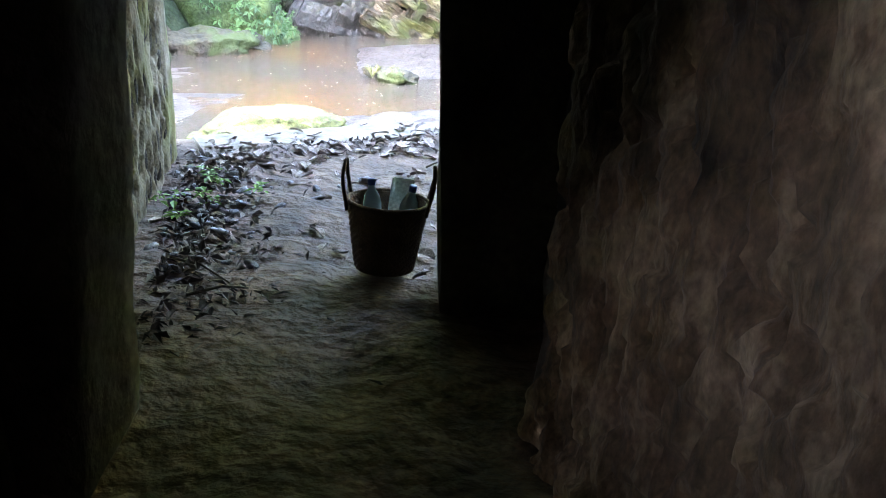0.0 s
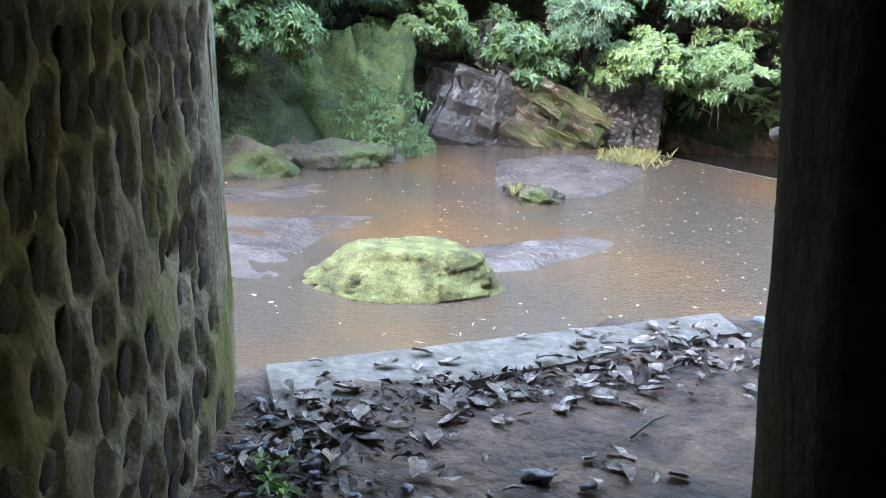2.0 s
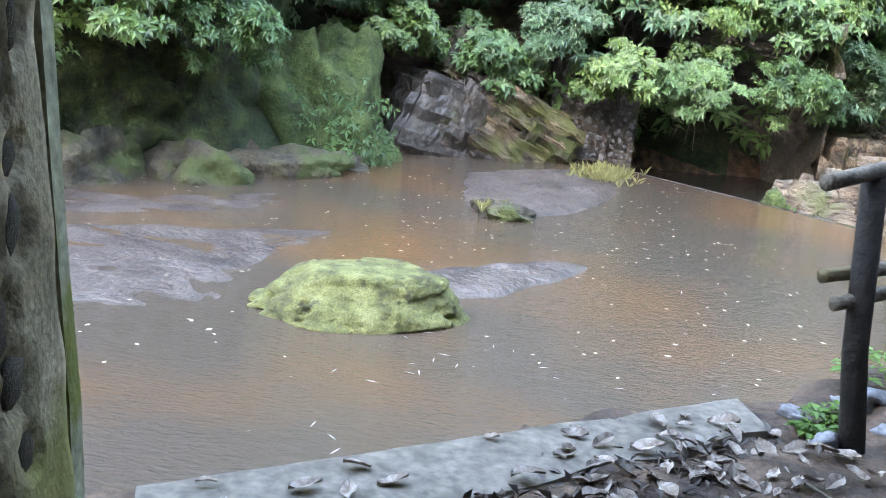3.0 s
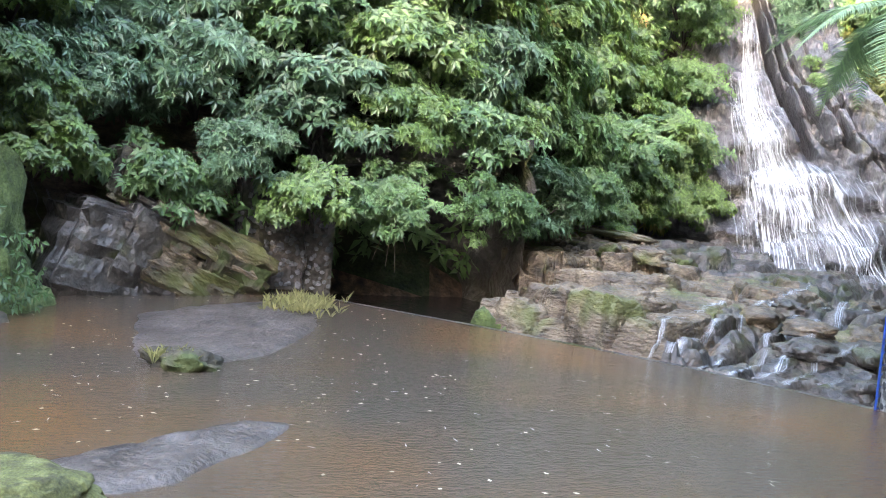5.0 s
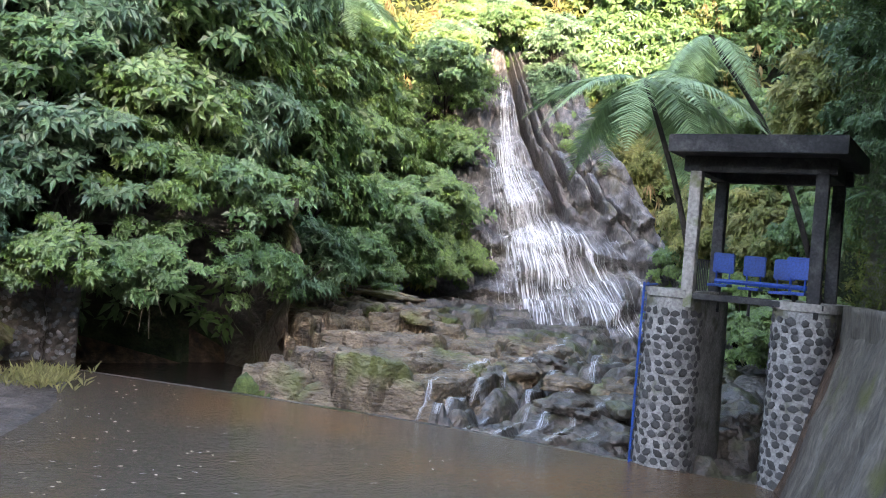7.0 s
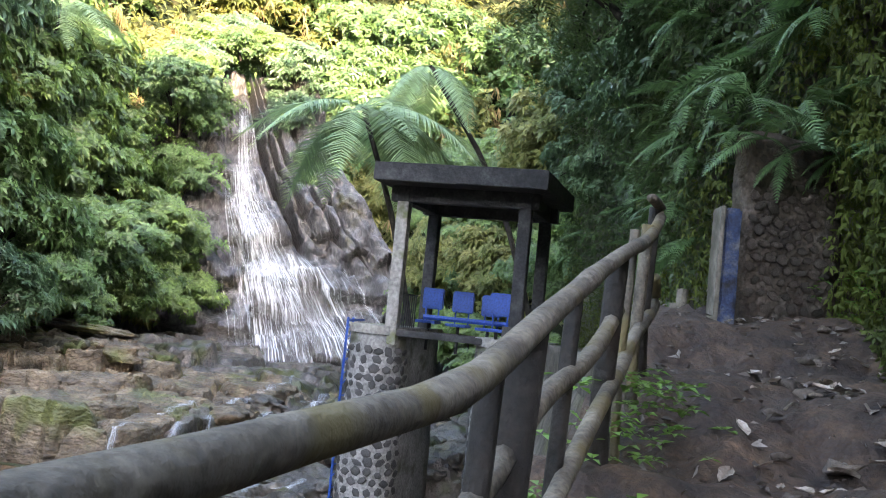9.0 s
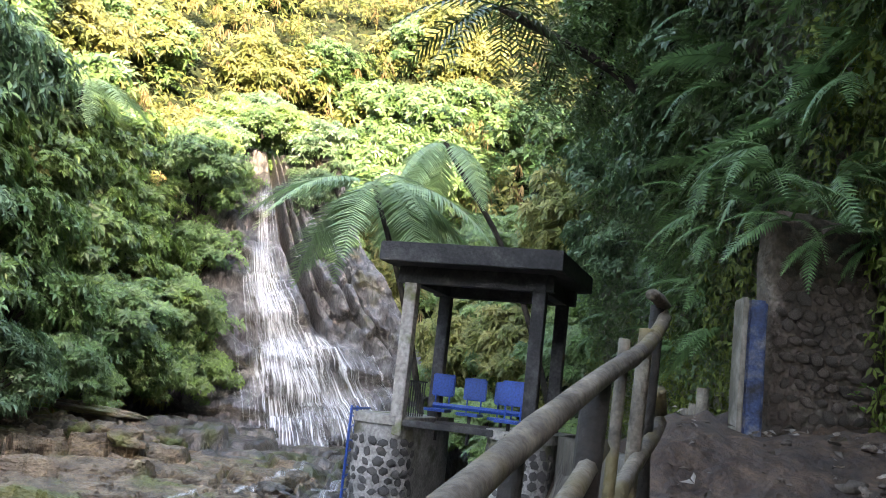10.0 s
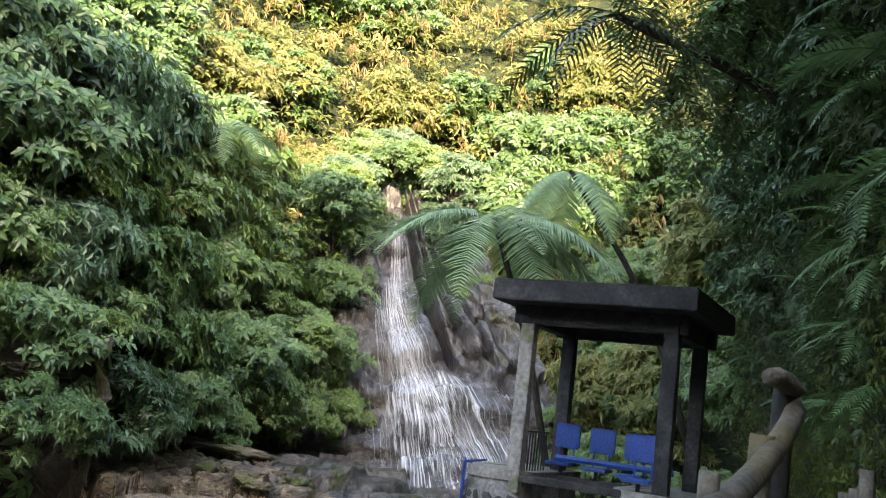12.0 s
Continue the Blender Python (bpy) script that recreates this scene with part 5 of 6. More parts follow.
# shrubs over the mossy outcrop and the dark west bank
for k, x, y, z, s_ in [(1, -7.3, 25.2, 2.3, 0.75), (0, -6.4, 26.6, 2.7, 0.75), (1, -8.3, 24.2, 2.0, 0.85), (2, -5.5, 27.6, 2.2, 0.65), (1, -9.6, 22.4, 2.4, 0.9), (1, -8.9, 23.2, 4.2, 1.0), (1, -10.6, 21.2, 1.9, 0.9), (0, -9.9, 22.6, 5.4, 1.1), (1, -11.6, 20.2, 3.8, 1.0), (0, -7.6, 25.6, 4.6, 1.0), (2, -6.2, 27.6, 4.6, 0.9), (1, -8.6, 24.8, 6.6, 1.2), (1, -4.6, 29.0, 2.6, 0.6)]:
    plant(k, x, y, z, random.uniform(20, 70), s_)
# right-hand cliff above path and pavilion
cl = spline([(21.5, 24.8, 0), (17.4, 19.8, 0), (14.3, 16.4, 0), (11.1, 13.4, 0), (9.3, 11.5, 0), (8.3, 9.9, 0), (6.9, 8.7, 0), (5.1, 7.1, 0), (3.6, 5.8, 0)], 120)
cliff("cliff_east", [(p.x, p.y) for p in cl[::6]], -2.5, 13, M_ROCKD, "dark mossy cliff overgrown with ferns beside the path", -0.12, 0.45, 0.35, 6)


# ---- ferns ----
def frond_mesh(length, pairs, wide, sub, droop, seed, name="frond", material=None, thin=1.0):
    """A fern frond along +x from the origin, arching down; pinnae in pairs, each cut into leaflets."""
    rng = np.random.default_rng(seed)
    V, F = [], []
    def quad(a, b, c, d):
        k = len(V)
        V.extend([a, b, c, d])
        F.append((k, k + 1, k + 2, k + 3))
    def rib(t):
        return np.array([length * (t - 0.12 * t * t), 0.0, length * (0.18 * t - droop * t * t)])
    for i in range(16):
        a, b = rib(i / 16), rib((i + 1) / 16)
        w0, w1 = 0.018 * (1 - i / 17), 0.018 * (1 - (i + 1) / 17)
        quad(a + [0, w0, 0], a - [0, w0, 0], b - [0, w1, 0], b + [0, w1, 0])
        quad(a + [0, 0, w0], a - [0, 0, w0], b - [0, 0, w1], b + [0, 0, w1])
    for i in range(pairs):
        t = 0.14 + 0.86 * (i + 0.5) / pairs
        o = rib(t)
        env = wide * min(1, 0.45 + 1.6 * (t - 0.1)) * (1 - ((t - 0.1) / 0.92) ** 3.2)
        for sg in (-1, 1):
            ln = max(0.03, env * rng.uniform(0.88, 1.08))
            d = np.array([0.42 + 0.3 * t, sg * 0.9, -0.18 - 0.25 * rng.random()])
            d /= np.linalg.norm(d)
            fw = np.array([1, 0, -droop * t])
            fw /= np.linalg.norm(fw)
            step = length * 0.86 / pairs * thin
            if sub == 0:
                m_ = o + d * ln * 0.55 - np.array([0, 0, 0.03 * ln])
                e = o + d * ln - np.array([0, 0, 0.14 * ln])
                quad(o - fw * step * 0.42, m_ - fw * step * 0.44, m_ + fw * step * 0.38, o + fw * step * 0.42)
                quad(m_ - fw * step * 0.36, e - fw * step * 0.05, e + fw * step * 0.05, m_ + fw * step * 0.3)
                continue
            for j in range(sub):
                s0 = (j + 0.2) / sub
                q = o + d * ln * s0 - np.array([0, 0, 0.14 * ln * s0 * s0])
                lw = step * 0.56 * (1 - 0.8 * s0)
                wv = ln / sub * 0.42
                for s2 in (-1, 1):
                    e = q + fw * s2 * lw + d * lw * 0.4
                    quad(q - d * wv, (q + e) / 2 - d * wv * 0.7, e, (q + e) / 2 + d * wv * 0.8)
    me = bpy.data.meshes.new(name)
    me.from_pydata([tuple(map(float, v)) for v in V], [], F)
    me.materials.append(material or (M_TFERN if length > 2 else M_FERN))
    return me


FR_BIG = [frond_mesh(3.2, 48, 0.82, 0, 0.55, 1), frond_mesh(2.9, 46, 0.76, 0, 0.7, 2)]
FR_SM = [frond_mesh(1.25, 24, 0.27, 0, 0.5, 3), frond_mesh(1.0, 20, 0.22, 0, 0.75, 4)]


# backlit shade is put into these fronds by the dark creeper colour
FR_HANG = [frond_mesh(2.0, 19, 0.4, 0, 0.6, 5, material=M_CREEPER, thin=0.55), frond_mesh(1.8, 18, 0.38, 0, 0.75, 6, material=M_CREEPER, thin=0.55)]


def tree_fern(foot, bend, hub, count, tilt, seed, size=1.0, fronds=FR_BIG):
    th = empty("tree_fern", foot)
    o = Vector(foot)
    pts = spline([foot, bend, hub], 14)
    part("trunk", tube([p - o for p in pts], [0.075 - 0.002 * k for k in range(14)], 9, seed, 0.25), M_BARK, th, "", True)
    rng = random.Random(seed)
    for k in range(count):
        f = new("frond", fronds[k % 2])
        f.parent = th
        az = 360 / count * k + rng.uniform(-14, 14)
        f.matrix_basis = Matrix.Translation(Vector(hub) - o) @ pose(0, 0, 0, 0, 0, az) @ pose(0, 0, 0, rng.uniform(-12, 12), rng.uniform(*tilt), 0)
        s = size * rng.uniform(0.85, 1.1)
        f.scale = (s, s, s)
    return tagged(th, "tree fern with a slim dark trunk and spreading fronds", "tree fern", "tree ferns")


tree_fern((13.6, 22.0, -2.2), (12.3, 22.2, 2.6), (11.3, 22.5, 5.35), 15, (-4, 20), 1, 1.0)
tree_fern((17.2, 21.6, -2.2), (14.9, 21.9, 3.6), (12.9, 22.5, 6.6), 8, (10, 40), 2, 0.7)
tree_fern((10.5, 41.5, 7.0), (10.4, 41.3, 9.0), (10.4, 41.0, 11.0), 10, (-5, 20), 3, 1.0)


def cliff_fern(x, y, z, yaw, seed, size=1.0, count=6):
    th = empty("fern", (x, y, z), yaw)
    rng = random.Random(seed)
    for k in range(count):
        f = new("frond", FR_SM[k % 2])
        f.parent = th
        f.matrix_basis = pose(0, 0, 0, 0, 0, -90 + rng.uniform(-75, 75)) @ pose(0, 0, 0, rng.uniform(-25, 25), rng.uniform(-25, 35), 0)
        s = size * rng.uniform(0.7, 1.2)
        f.scale = (s, s, s)
    return tagged(th, "green fern growing out of the mossy cliff", "fern", "cliff ferns")


random.seed(33)
cn = 0
for i in range(2, len(cl) - 1):
    p, d = cl[i], (cl[i + 1] - cl[i - 1]).normalized()
    n = Vector((-d.y, d.x, 0))
    for z in (random.uniform(2.2, 4.2), random.uniform(3.5, 7), random.uniform(6, 11)):
        if random.random() < 0.4 and not (i > 88 and z < 3.2):
            q = p - n * (0.6 + 0.12 * max(0, z))
            cliff_fern(q.x, q.y, z, math.degrees(math.atan2(d.y, d.x)) + random.uniform(-25, 25), cn, random.uniform(0.4, 0.75) if i < 55 else random.uniform(0.22, 0.4), random.choice((3, 4, 5)))
            cn += 1
# shrubs over the cliff's brow
for i in range(4, len(cl) - 4, 5):
    p, d = cl[i], (cl[i + 1] - cl[i - 1]).normalized()
    n = Vector((-d.y, d.x, 0))
    for z in (random.uniform(4.5, 6.5), random.uniform(7, 9), random.uniform(10, 13)):
        q = p - n * (0.3 + 0.12 * z)
        if i > 52:
            for _ in range(2):
                cliff_fern(q.x + random.uniform(-0.2, 0.2), q.y, z - random.uniform(0.5, 1.5), math.degrees(math.atan2(d.y, d.x)) + random.uniform(-30, 30), cn, random.uniform(0.55, 0.9), 6)
                cn += 1
        else:
            plant(6, q.x, q.y, z, math.degrees(math.atan2(d.y, d.x)), random.uniform(0.6, 1.0))

# hanging moss and creepers on the cliff
rng = np.random.default_rng(8)
cen, axs = [], []
for i in range(1, len(cl) - 1):
    p, d = cl[i], (cl[i + 1] - cl[i - 1]).normalized()
    n = np.array([-d.y, d.x, 0])
    m_ = 430
    zz = rng.uniform(-1.5, 8, m_)
    zz = np.maximum(zz, float(ground_z(p.x - n[0] * 0.6, p.y - n[1] * 0.6)))
    c = np.array([p.x, p.y, 0]) + np.array([d.x, d.y, 0]) * rng.uniform(-0.2, 0.2, (m_, 1)) - n * (0.2 + 0.12 * (zz + 2.5) + rng.uniform(-0.2, 0.35, m_))[:, None]
    c[:, 2] = zz
    cen.append(c)
    axs.append(-n + rng.normal(size=(m_, 3)) * 0.3)
cen, axs = np.concatenate(cen), np.concatenate(axs)
lowc = cen[:, 2] < 2.6 + 2.0 * (cen[:, 0] < 7.6) + 0.8 * np.sin(cen[:, 0] * 1.7) + rng.uniform(-0.5, 0.5, len(cen))
v, f = whorls(cen[lowc], axs[lowc], rng, 4, 0.055, 0.028, (50, 120), 0.45, 0.9)
tagged(link_mesh("creeper", v, f, M_VINE, smooth=False), "hanging moss covering the foot of the cliff", "creeper", kind="stuff")
v, f = whorls(cen[~lowc], axs[~lowc], rng, 4, 0.075, 0.038, (40, 100), 0.5, 0.5)
tagged(link_mesh("creeper", v, f, M_CREEPER, smooth=False), "leafy dark green creepers covering the cliff", "creeper", kind="stuff")

# leafy cover of the far slopes
rng = np.random.default_rng(15)
n = 40000
fx, fy = rng.uniform(-24, 44, n), rng.uniform(16, 66, n)
keep = ((fy > 31) | (fx > 12)) & (~inside(fx, fy, BASIN)) & (dist_poly(fx, fy, BASIN, True) < 26)
fx, fy = fx[keep], fy[keep]
fz = ground_z(fx, fy)
lump = np.array([3.4 * abs(noise.noise(Vector((a * 0.3, b * 0.3, c * 0.3)))) + 0.8 * noise.noise(Vector((a, b, c * 0.8))) for a, b, c in zip(fx, fy, fz)])
cen = np.stack([fx - lump * 0.2, fy - lump * 0.8, fz + 0.5 + lump], 1)
v, f = whorls(cen, np.stack([rng.normal(0, 0.3, len(fx)), rng.normal(-0.7, 0.3, len(fx)), np.full(len(fx), 0.7)], 1), rng, 5, 0.42, 0.17, (50, 105))
# painted light: green leaves for the shaded left slope, yellow for the sunlit right
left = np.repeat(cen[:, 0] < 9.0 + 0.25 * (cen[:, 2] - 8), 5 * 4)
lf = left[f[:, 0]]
tagged(link_mesh("undergrowth", v, f[~lf], M_LEAFY, smooth=False), "tangled undergrowth with sunlight painted yellow-green into its leaves", "undergrowth", kind="stuff")
tagged(link_mesh("undergrowth", v, f[lf], M_LEAF, smooth=False), "tangled undergrowth with the left slope's shade painted in as green leaves", "undergrowth", kind="stuff")
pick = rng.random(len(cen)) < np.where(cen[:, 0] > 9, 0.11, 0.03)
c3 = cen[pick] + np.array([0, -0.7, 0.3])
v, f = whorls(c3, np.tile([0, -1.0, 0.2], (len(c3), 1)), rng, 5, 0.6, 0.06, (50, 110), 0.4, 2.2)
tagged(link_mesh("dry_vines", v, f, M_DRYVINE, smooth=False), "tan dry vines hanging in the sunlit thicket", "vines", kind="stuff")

# a tree fern above the path, its fronds hanging into the light, and hand-sized ferns near the gate
tree_fern((12.2, 14.6, 4.0), (10.6, 15.3, 5.6), (8.7, 16.0, 6.3), 12, (-5, 30), 7, 0.9, FR_HANG)
for k, (x, y, z, yw, s_) in enumerate([(6.95, 11.0, 2.95, 20, 0.75), (7.1, 10.75, 3.0, 10, 0.7), (7.4, 10.5, 3.05, 0, 0.8), (6.8, 10.9, 3.3, 30, 0.9), (8.6, 12.7, 4.6, 30, 1.1), (8.7, 12.7, 3.9, 25, 1.1), (8.8, 12.7, 3.3, 35, 1.0), (6.9, 10.4, 3.7, 15, 0.9), (7.0, 10.2, 3.9, 0, 1.0)]):
    cliff_fern(x, y, z, -130 + yw, 500 + k, s_ * 0.5, 5)

for k, (x, y, z, s_) in enumerate([(6.78, 10.66, 2.8, 0.42), (6.95, 10.56, 2.72, 0.4), (7.15, 10.46, 2.85, 0.45), (7.3, 10.38, 2.75, 0.4), (6.7, 10.72, 3.05, 0.5), (7.0, 10.5, 3.1, 0.5), (7.3, 10.3, 3.2, 0.55), (6.6, 9.6, 3.0, 0.4), (6.3, 9.2, 3.3, 0.4), (6.5, 9.4, 3.7, 0.5)]):
    cliff_fern(x, y, z, -60 + 15 * (k % 3), 700 + k, s_, 5)


def hanging_tree(foot, limbs, seed, label):
    """A slim tree leaning out of the cliff; its limbs carry drooping sprays of small leaves."""
    th = empty("overhanging_tree", foot)
    o = Vector(foot)
    rng = np.random.default_rng(seed)
    hub = Vector(limbs[0][0])
    part("trunk", tube([p - o for p in spline([foot, o.lerp(hub, 0.5) + Vector((0, 0, 0.4)), hub], 10)], [0.11 - 0.006 * k for k in range(10)], 8, seed, 0.2), M_BARK, th, "", True)
    cen, axs = [], []
    for a, b in limbs:
        a, b = Vector(a), Vector(b)
        pts = spline([a, a.lerp(b, 0.5) + Vector((0, 0, 0.35)), b], 26)
        part("limb", tube([p - o for p in pts], [0.045 - 0.0014 * k for k in range(26)], 6, seed, 0.2), M_BARK, th, "", True)
        for k, p in enumerate(pts[3:]):
            for q in range(3):
                d = Vector(rng.normal(size=3)) * 0.6
                d.z = -abs(d.z) * 0.6 - 0.15
                run = rng.uniform(0.35, 1.15)
                for m_ in range(9):
                    g = (m_ + 1) / 9
                    c = p - o + d * run * g + Vector((0, 0, -0.35 * run * g * g))
                    cen.append(tuple(c))
                    axs.append((d.x * 0.4, d.y * 0.4 - 0.3, 0.7))
    v, f = whorls(np.array(cen), np.array(axs), rng, 4, 0.095, 0.042, (50, 95), 0.4, 0.5)
    link_mesh("crown", v, f, M_LEAF, th, smooth=False)
    return tagged(th, label, "tree", "trees on the cliff")


hanging_tree((12.2, 14.2, 5.0), [((10.2, 15.0, 7.2), (8.7, 16.0, 6.9)), ((10.2, 15.0, 7.2), (9.0, 14.4, 6.6)), ((10.2, 15.0, 7.2), (9.7, 16.2, 5.6)), ((10.2, 15.0, 7.2), (10.3, 15.9, 5.2))], 51, "dark leafy tree leaning out from the cliff over the path")
hanging_tree((9.6, 11.4, 5.2), [((8.0, 11.9, 6.6), (6.6, 12.6, 6.2)), ((8.0, 11.9, 6.6), (7.2, 11.0, 6.0)), ((8.0, 11.9, 6.6), (6.4, 11.4, 6.9))], 52, "dark leafy tree leaning out from the cliff above the gate post")

# low plants clinging to the mossy outcrop and river rocks
rng = np.random.default_rng(31)
n = 520
th_ = rng.uniform(-2.9, -0.2, n)
zz = rng.uniform(-1.9, 0.2, n)
rr = 1.75 * np.sqrt(np.clip(1 - ((zz + 2.3) / 4.6) ** 2, 0.05, 1)) + rng.uniform(-0.1, 0.15, n)
cen = np.stack([-6.5 + rr * np.cos(th_), 25.6 + rr * 1.05 * np.sin(th_), zz], 1)
cen = cen[rng.random(n) < np.clip(0.9 - (zz + 1.9) * 0.45, 0.06, 1)]
v, f = whorls(cen, np.stack([cen[:, 0] + 6.5, cen[:, 1] - 25.6, np.full(len(cen), 0.4)], 1), rng, 4, 0.15, 0.07, (40, 100), 0.35, 0.5)
tagged(link_mesh("rock_plants", v, f, M_LEAF, smooth=False), "small green plants growing on the mossy outcrop", "plants", kind="stuff")

# ---- woven basket with bottles ----
bk = empty("basket", (-0.48, 4.0, 0.01))
bk.scale = (1.04, 1.04, 1.15)
tagged(bk, "dark woven basket with two handles on the dirt floor", "basket")


def basket_wall(r0, r1, h, thick):
    bm = bmesh.new()
    n, m_ = 48, 22
    def ring(z, off, wv):
        f = z / h
        r = r0 + (r1 - r0) * f ** 0.8 + off
        return [bm.verts.new((math.cos(2 * math.pi * k / n) * (r + wv * (1 if (k + int(f * m_ + 0.5)) % 2 else -1)), math.sin(2 * math.pi * k / n) * (r * 0.9 + wv), z)) for k in range(n)]
    rs = [ring(h * j / m_, 0, 0.0025) for j in range(m_ + 1)] + [ring(h * (1 - j / 4), -thick, 0) for j in range(5)]
    for a, b in zip(rs, rs[1:]):
        for k in range(n):
            bm.faces.new((a[k], a[(k + 1) % n], b[(k + 1) % n], b[k]))
    bm.faces.new(rs[0][::-1])
    bm.faces.new(rs[-1])
    bmesh.ops.recalc_face_normals(bm, faces=bm.faces)
    return bm


part("body", basket_wall(0.125, 0.172, 0.27, 0.012), M_BASKET, bk)
part("rim", tube([(math.cos(a) * 0.172, math.sin(a) * 0.156, 0.272) for a in [2 * math.pi * k / 32 for k in range(33)]], 0.009, 6), M_BASKET, bk, "", True)
for sx in (-1, 1):
    part("handle", tube(spline([(sx * 0.165, -0.07, 0.24), (sx * 0.19, -0.06, 0.36), (sx * 0.185, 0.0, 0.42), (sx * 0.185, 0.06, 0.36), (sx * 0.16, 0.06, 0.25)], 14), 0.009, 6), M_BASKET, bk, "", True)


def lathe(prof, n=20):
    bm = bmesh.new()
    rs = [[bm.verts.new((math.cos(2 * math.pi * k / n) * r, math.sin(2 * math.pi * k / n) * r, z)) for k in range(n)] for r, z in prof]
    for a, b in zip(rs, rs[1:]):
        for k in range(n):
            bm.faces.new((a[k], a[(k + 1) % n], b[(k + 1) % n], b[k]))
    bm.faces.new(rs[0][::-1])
    bm.faces.new(rs[-1])
    return bm


for x, y, rx in [(-0.05, -0.05, -6), (0.07, -0.02, 8)]:
    bt = empty("water_bottle", (-0.48 + x, 4.0 + y, 0.07))
    bt.matrix_basis = pose(-0.48 + x, 4.0 + y, 0.15, rx, rx, 0)
    part("body", lathe([(0.036, 0), (0.04, 0.01), (0.04, 0.07), (0.037, 0.085), (0.04, 0.1), (0.04, 0.17), (0.034, 0.2), (0.016, 0.235), (0.014, 0.25)]), M_BOTTLE, bt, "", True)
    part("cap", lathe([(0.017, 0.248), (0.017, 0.272), (0.014, 0.276)]), M_CAP, bt, "dark blue screw cap", True)
    tagged(bt, "clear plastic water bottle with a dark blue cap", "bottle", "bottles in the basket")
bm = bmesh.new()
box(bm, (0.1, 0.015, 0.2), (0, 0, 0.1), 0, 0.004, 3, 0.006)
ct = part("carton", bm, M_CARTON)
ct.matrix_basis = pose(-0.44, 4.06, 0.21, -8, 6, 10)
tagged(ct, "white folded carton standing in the basket", "carton")

# ---- litter, rubble and weeds on the bank ----
random.seed(44)


def on_ground(x, y):
    return float(ground_z(x, y)) + 0.05 * noise.fractal(Vector((x * 1.1, y * 1.1, 0)), 0.8, 2.2, 4) + (0.022 * noise.fractal(Vector((x * 6, y * 6, 0)), 0.7, 2.2, 3))


def dry_leaf_mesh(seed):
    rng = random.Random(seed)
    n = 7
    vs, fs = [], []
    for i in range(n):
        t = i / (n - 1)
        w = 0.26 * math.sin(math.pi * (0.06 + 0.9 * t)) ** 0.8 * (0.8 + 0.4 * rng.random())
        z = 0.1 * math.sin(t * 3.0 + seed) + 0.03 * rng.random()
        for q in (-1, 0, 1):
            vs.append((t - 0.5, q * w, z + abs(q) * (0.09 + 0.06 * rng.random())))
    for i in range(n - 1):
        for q in range(2):
            a = i * 3 + q
            fs.append((a, a + 3, a + 4, a + 1))
    me = bpy.data.meshes.new("dry_leaf")
    me.from_pydata(vs, [], fs)
    me.materials.append(M_DRYLEAF)
    return me


M_DRYLEAF = mat("curled_dry_leaf", ((0.10, 0.068, 0.048), (0.25, 0.20, 0.16), (0.44, 0.39, 0.34)), 2.5, 0.75, 0.3, 20, objrand=True)
DL = [dry_leaf_mesh(k) for k in range(7)]
spots = []
for k in range(400):
    r = random.random()
    if r < 0.42:
        f = random.random()
        p = i1.lerp(i2, f) + Vector((random.gauss(0, 0.12), random.gauss(-0.18, 0.22)))
    elif r < 0.56:
        p = Vector((random.uniform(-1.6, -0.2), random.uniform(3.9, 5.6)))
    elif r < 0.64:
        p = Vector((random.uniform(0.1, 1.0), random.uniform(6.3, 7.4)))
    else:
        s = random.uniform(1.0, 7)
        p = Vector((0.9 + 0.819 * s + random.uniform(0, 0.9), 6.9 + 0.574 * s - random.uniform(0, 0.9)))
    spots.append(p)
for k, p in enumerate(spots):
    ob = new("dry_leaf", DL[k % 7])
    s = random.uniform(0.045, 0.135)
    zz = on_ground(p.x, p.y) + 0.012
    rel = p - i1
    dk = (i2 - i1).normalized()
    side = dk.x * rel.y - dk.y * rel.x
    if side > -0.02 and 0 < rel.dot(dk) < (i2 - i1).length and side < 0.42:
        zz = 0.05
    ob.matrix_basis = pose(p.x, p.y, zz + s * 0.03, random.uniform(-20, 20), random.uniform(-15, 15), random.uniform(0, 360)) @ Matrix.Diagonal((s, s, s, 1))
    tagged(ob, "curled grey-brown dry leaf lying on the ground", "dry leaf", "dry leaves")

M_PATHSTONE = mat("earthy_stone", ((0.06, 0.045, 0.033), (0.15, 0.115, 0.09)), 3, 0.85, 0.5, 18, objrand=True)
STN = []
for k in range(5):
    o_ = rock("rubble_stone", (1.0, 0.75, 0.45), 60 + k, M_PEBBLE, 2, 0.7, 0.4)
    STN.append(o_)
for k in range(158):
    if k < 130:
        f = random.random() ** 1.3
        p = Vector((-1.83, 5.45)).lerp(Vector((-1.35, 3.5)), f * 0.75) + Vector((abs(random.gauss(0, 0.28)), random.gauss(0, 0.15)))
        s = random.uniform(0.015, 0.045)
    elif k < 152:
        p = Vector((random.uniform(-1.5, -0.4), random.uniform(4.6, 5.4)))
        s = random.uniform(0.02, 0.06)
    else:
        p = Vector((random.uniform(0.15, 0.75), random.uniform(7.2, 7.6)))
        s = random.uniform(0.06, 0.12)
    m = pose(p.x, p.y, on_ground(p.x, p.y) + s * 0.2, random.uniform(-20, 20), random.uniform(-20, 20), random.uniform(0, 360))
    ob = STN[k] if k < 5 else copy_thing(STN[k % 5], m)
    ob.matrix_basis = m
    ob.scale = (s, s, s)
    tagged(ob, "grey broken stone in the rubble by the wall" if k < 152 else "pale stone at the kerb's end", "stone", "rubble stones")


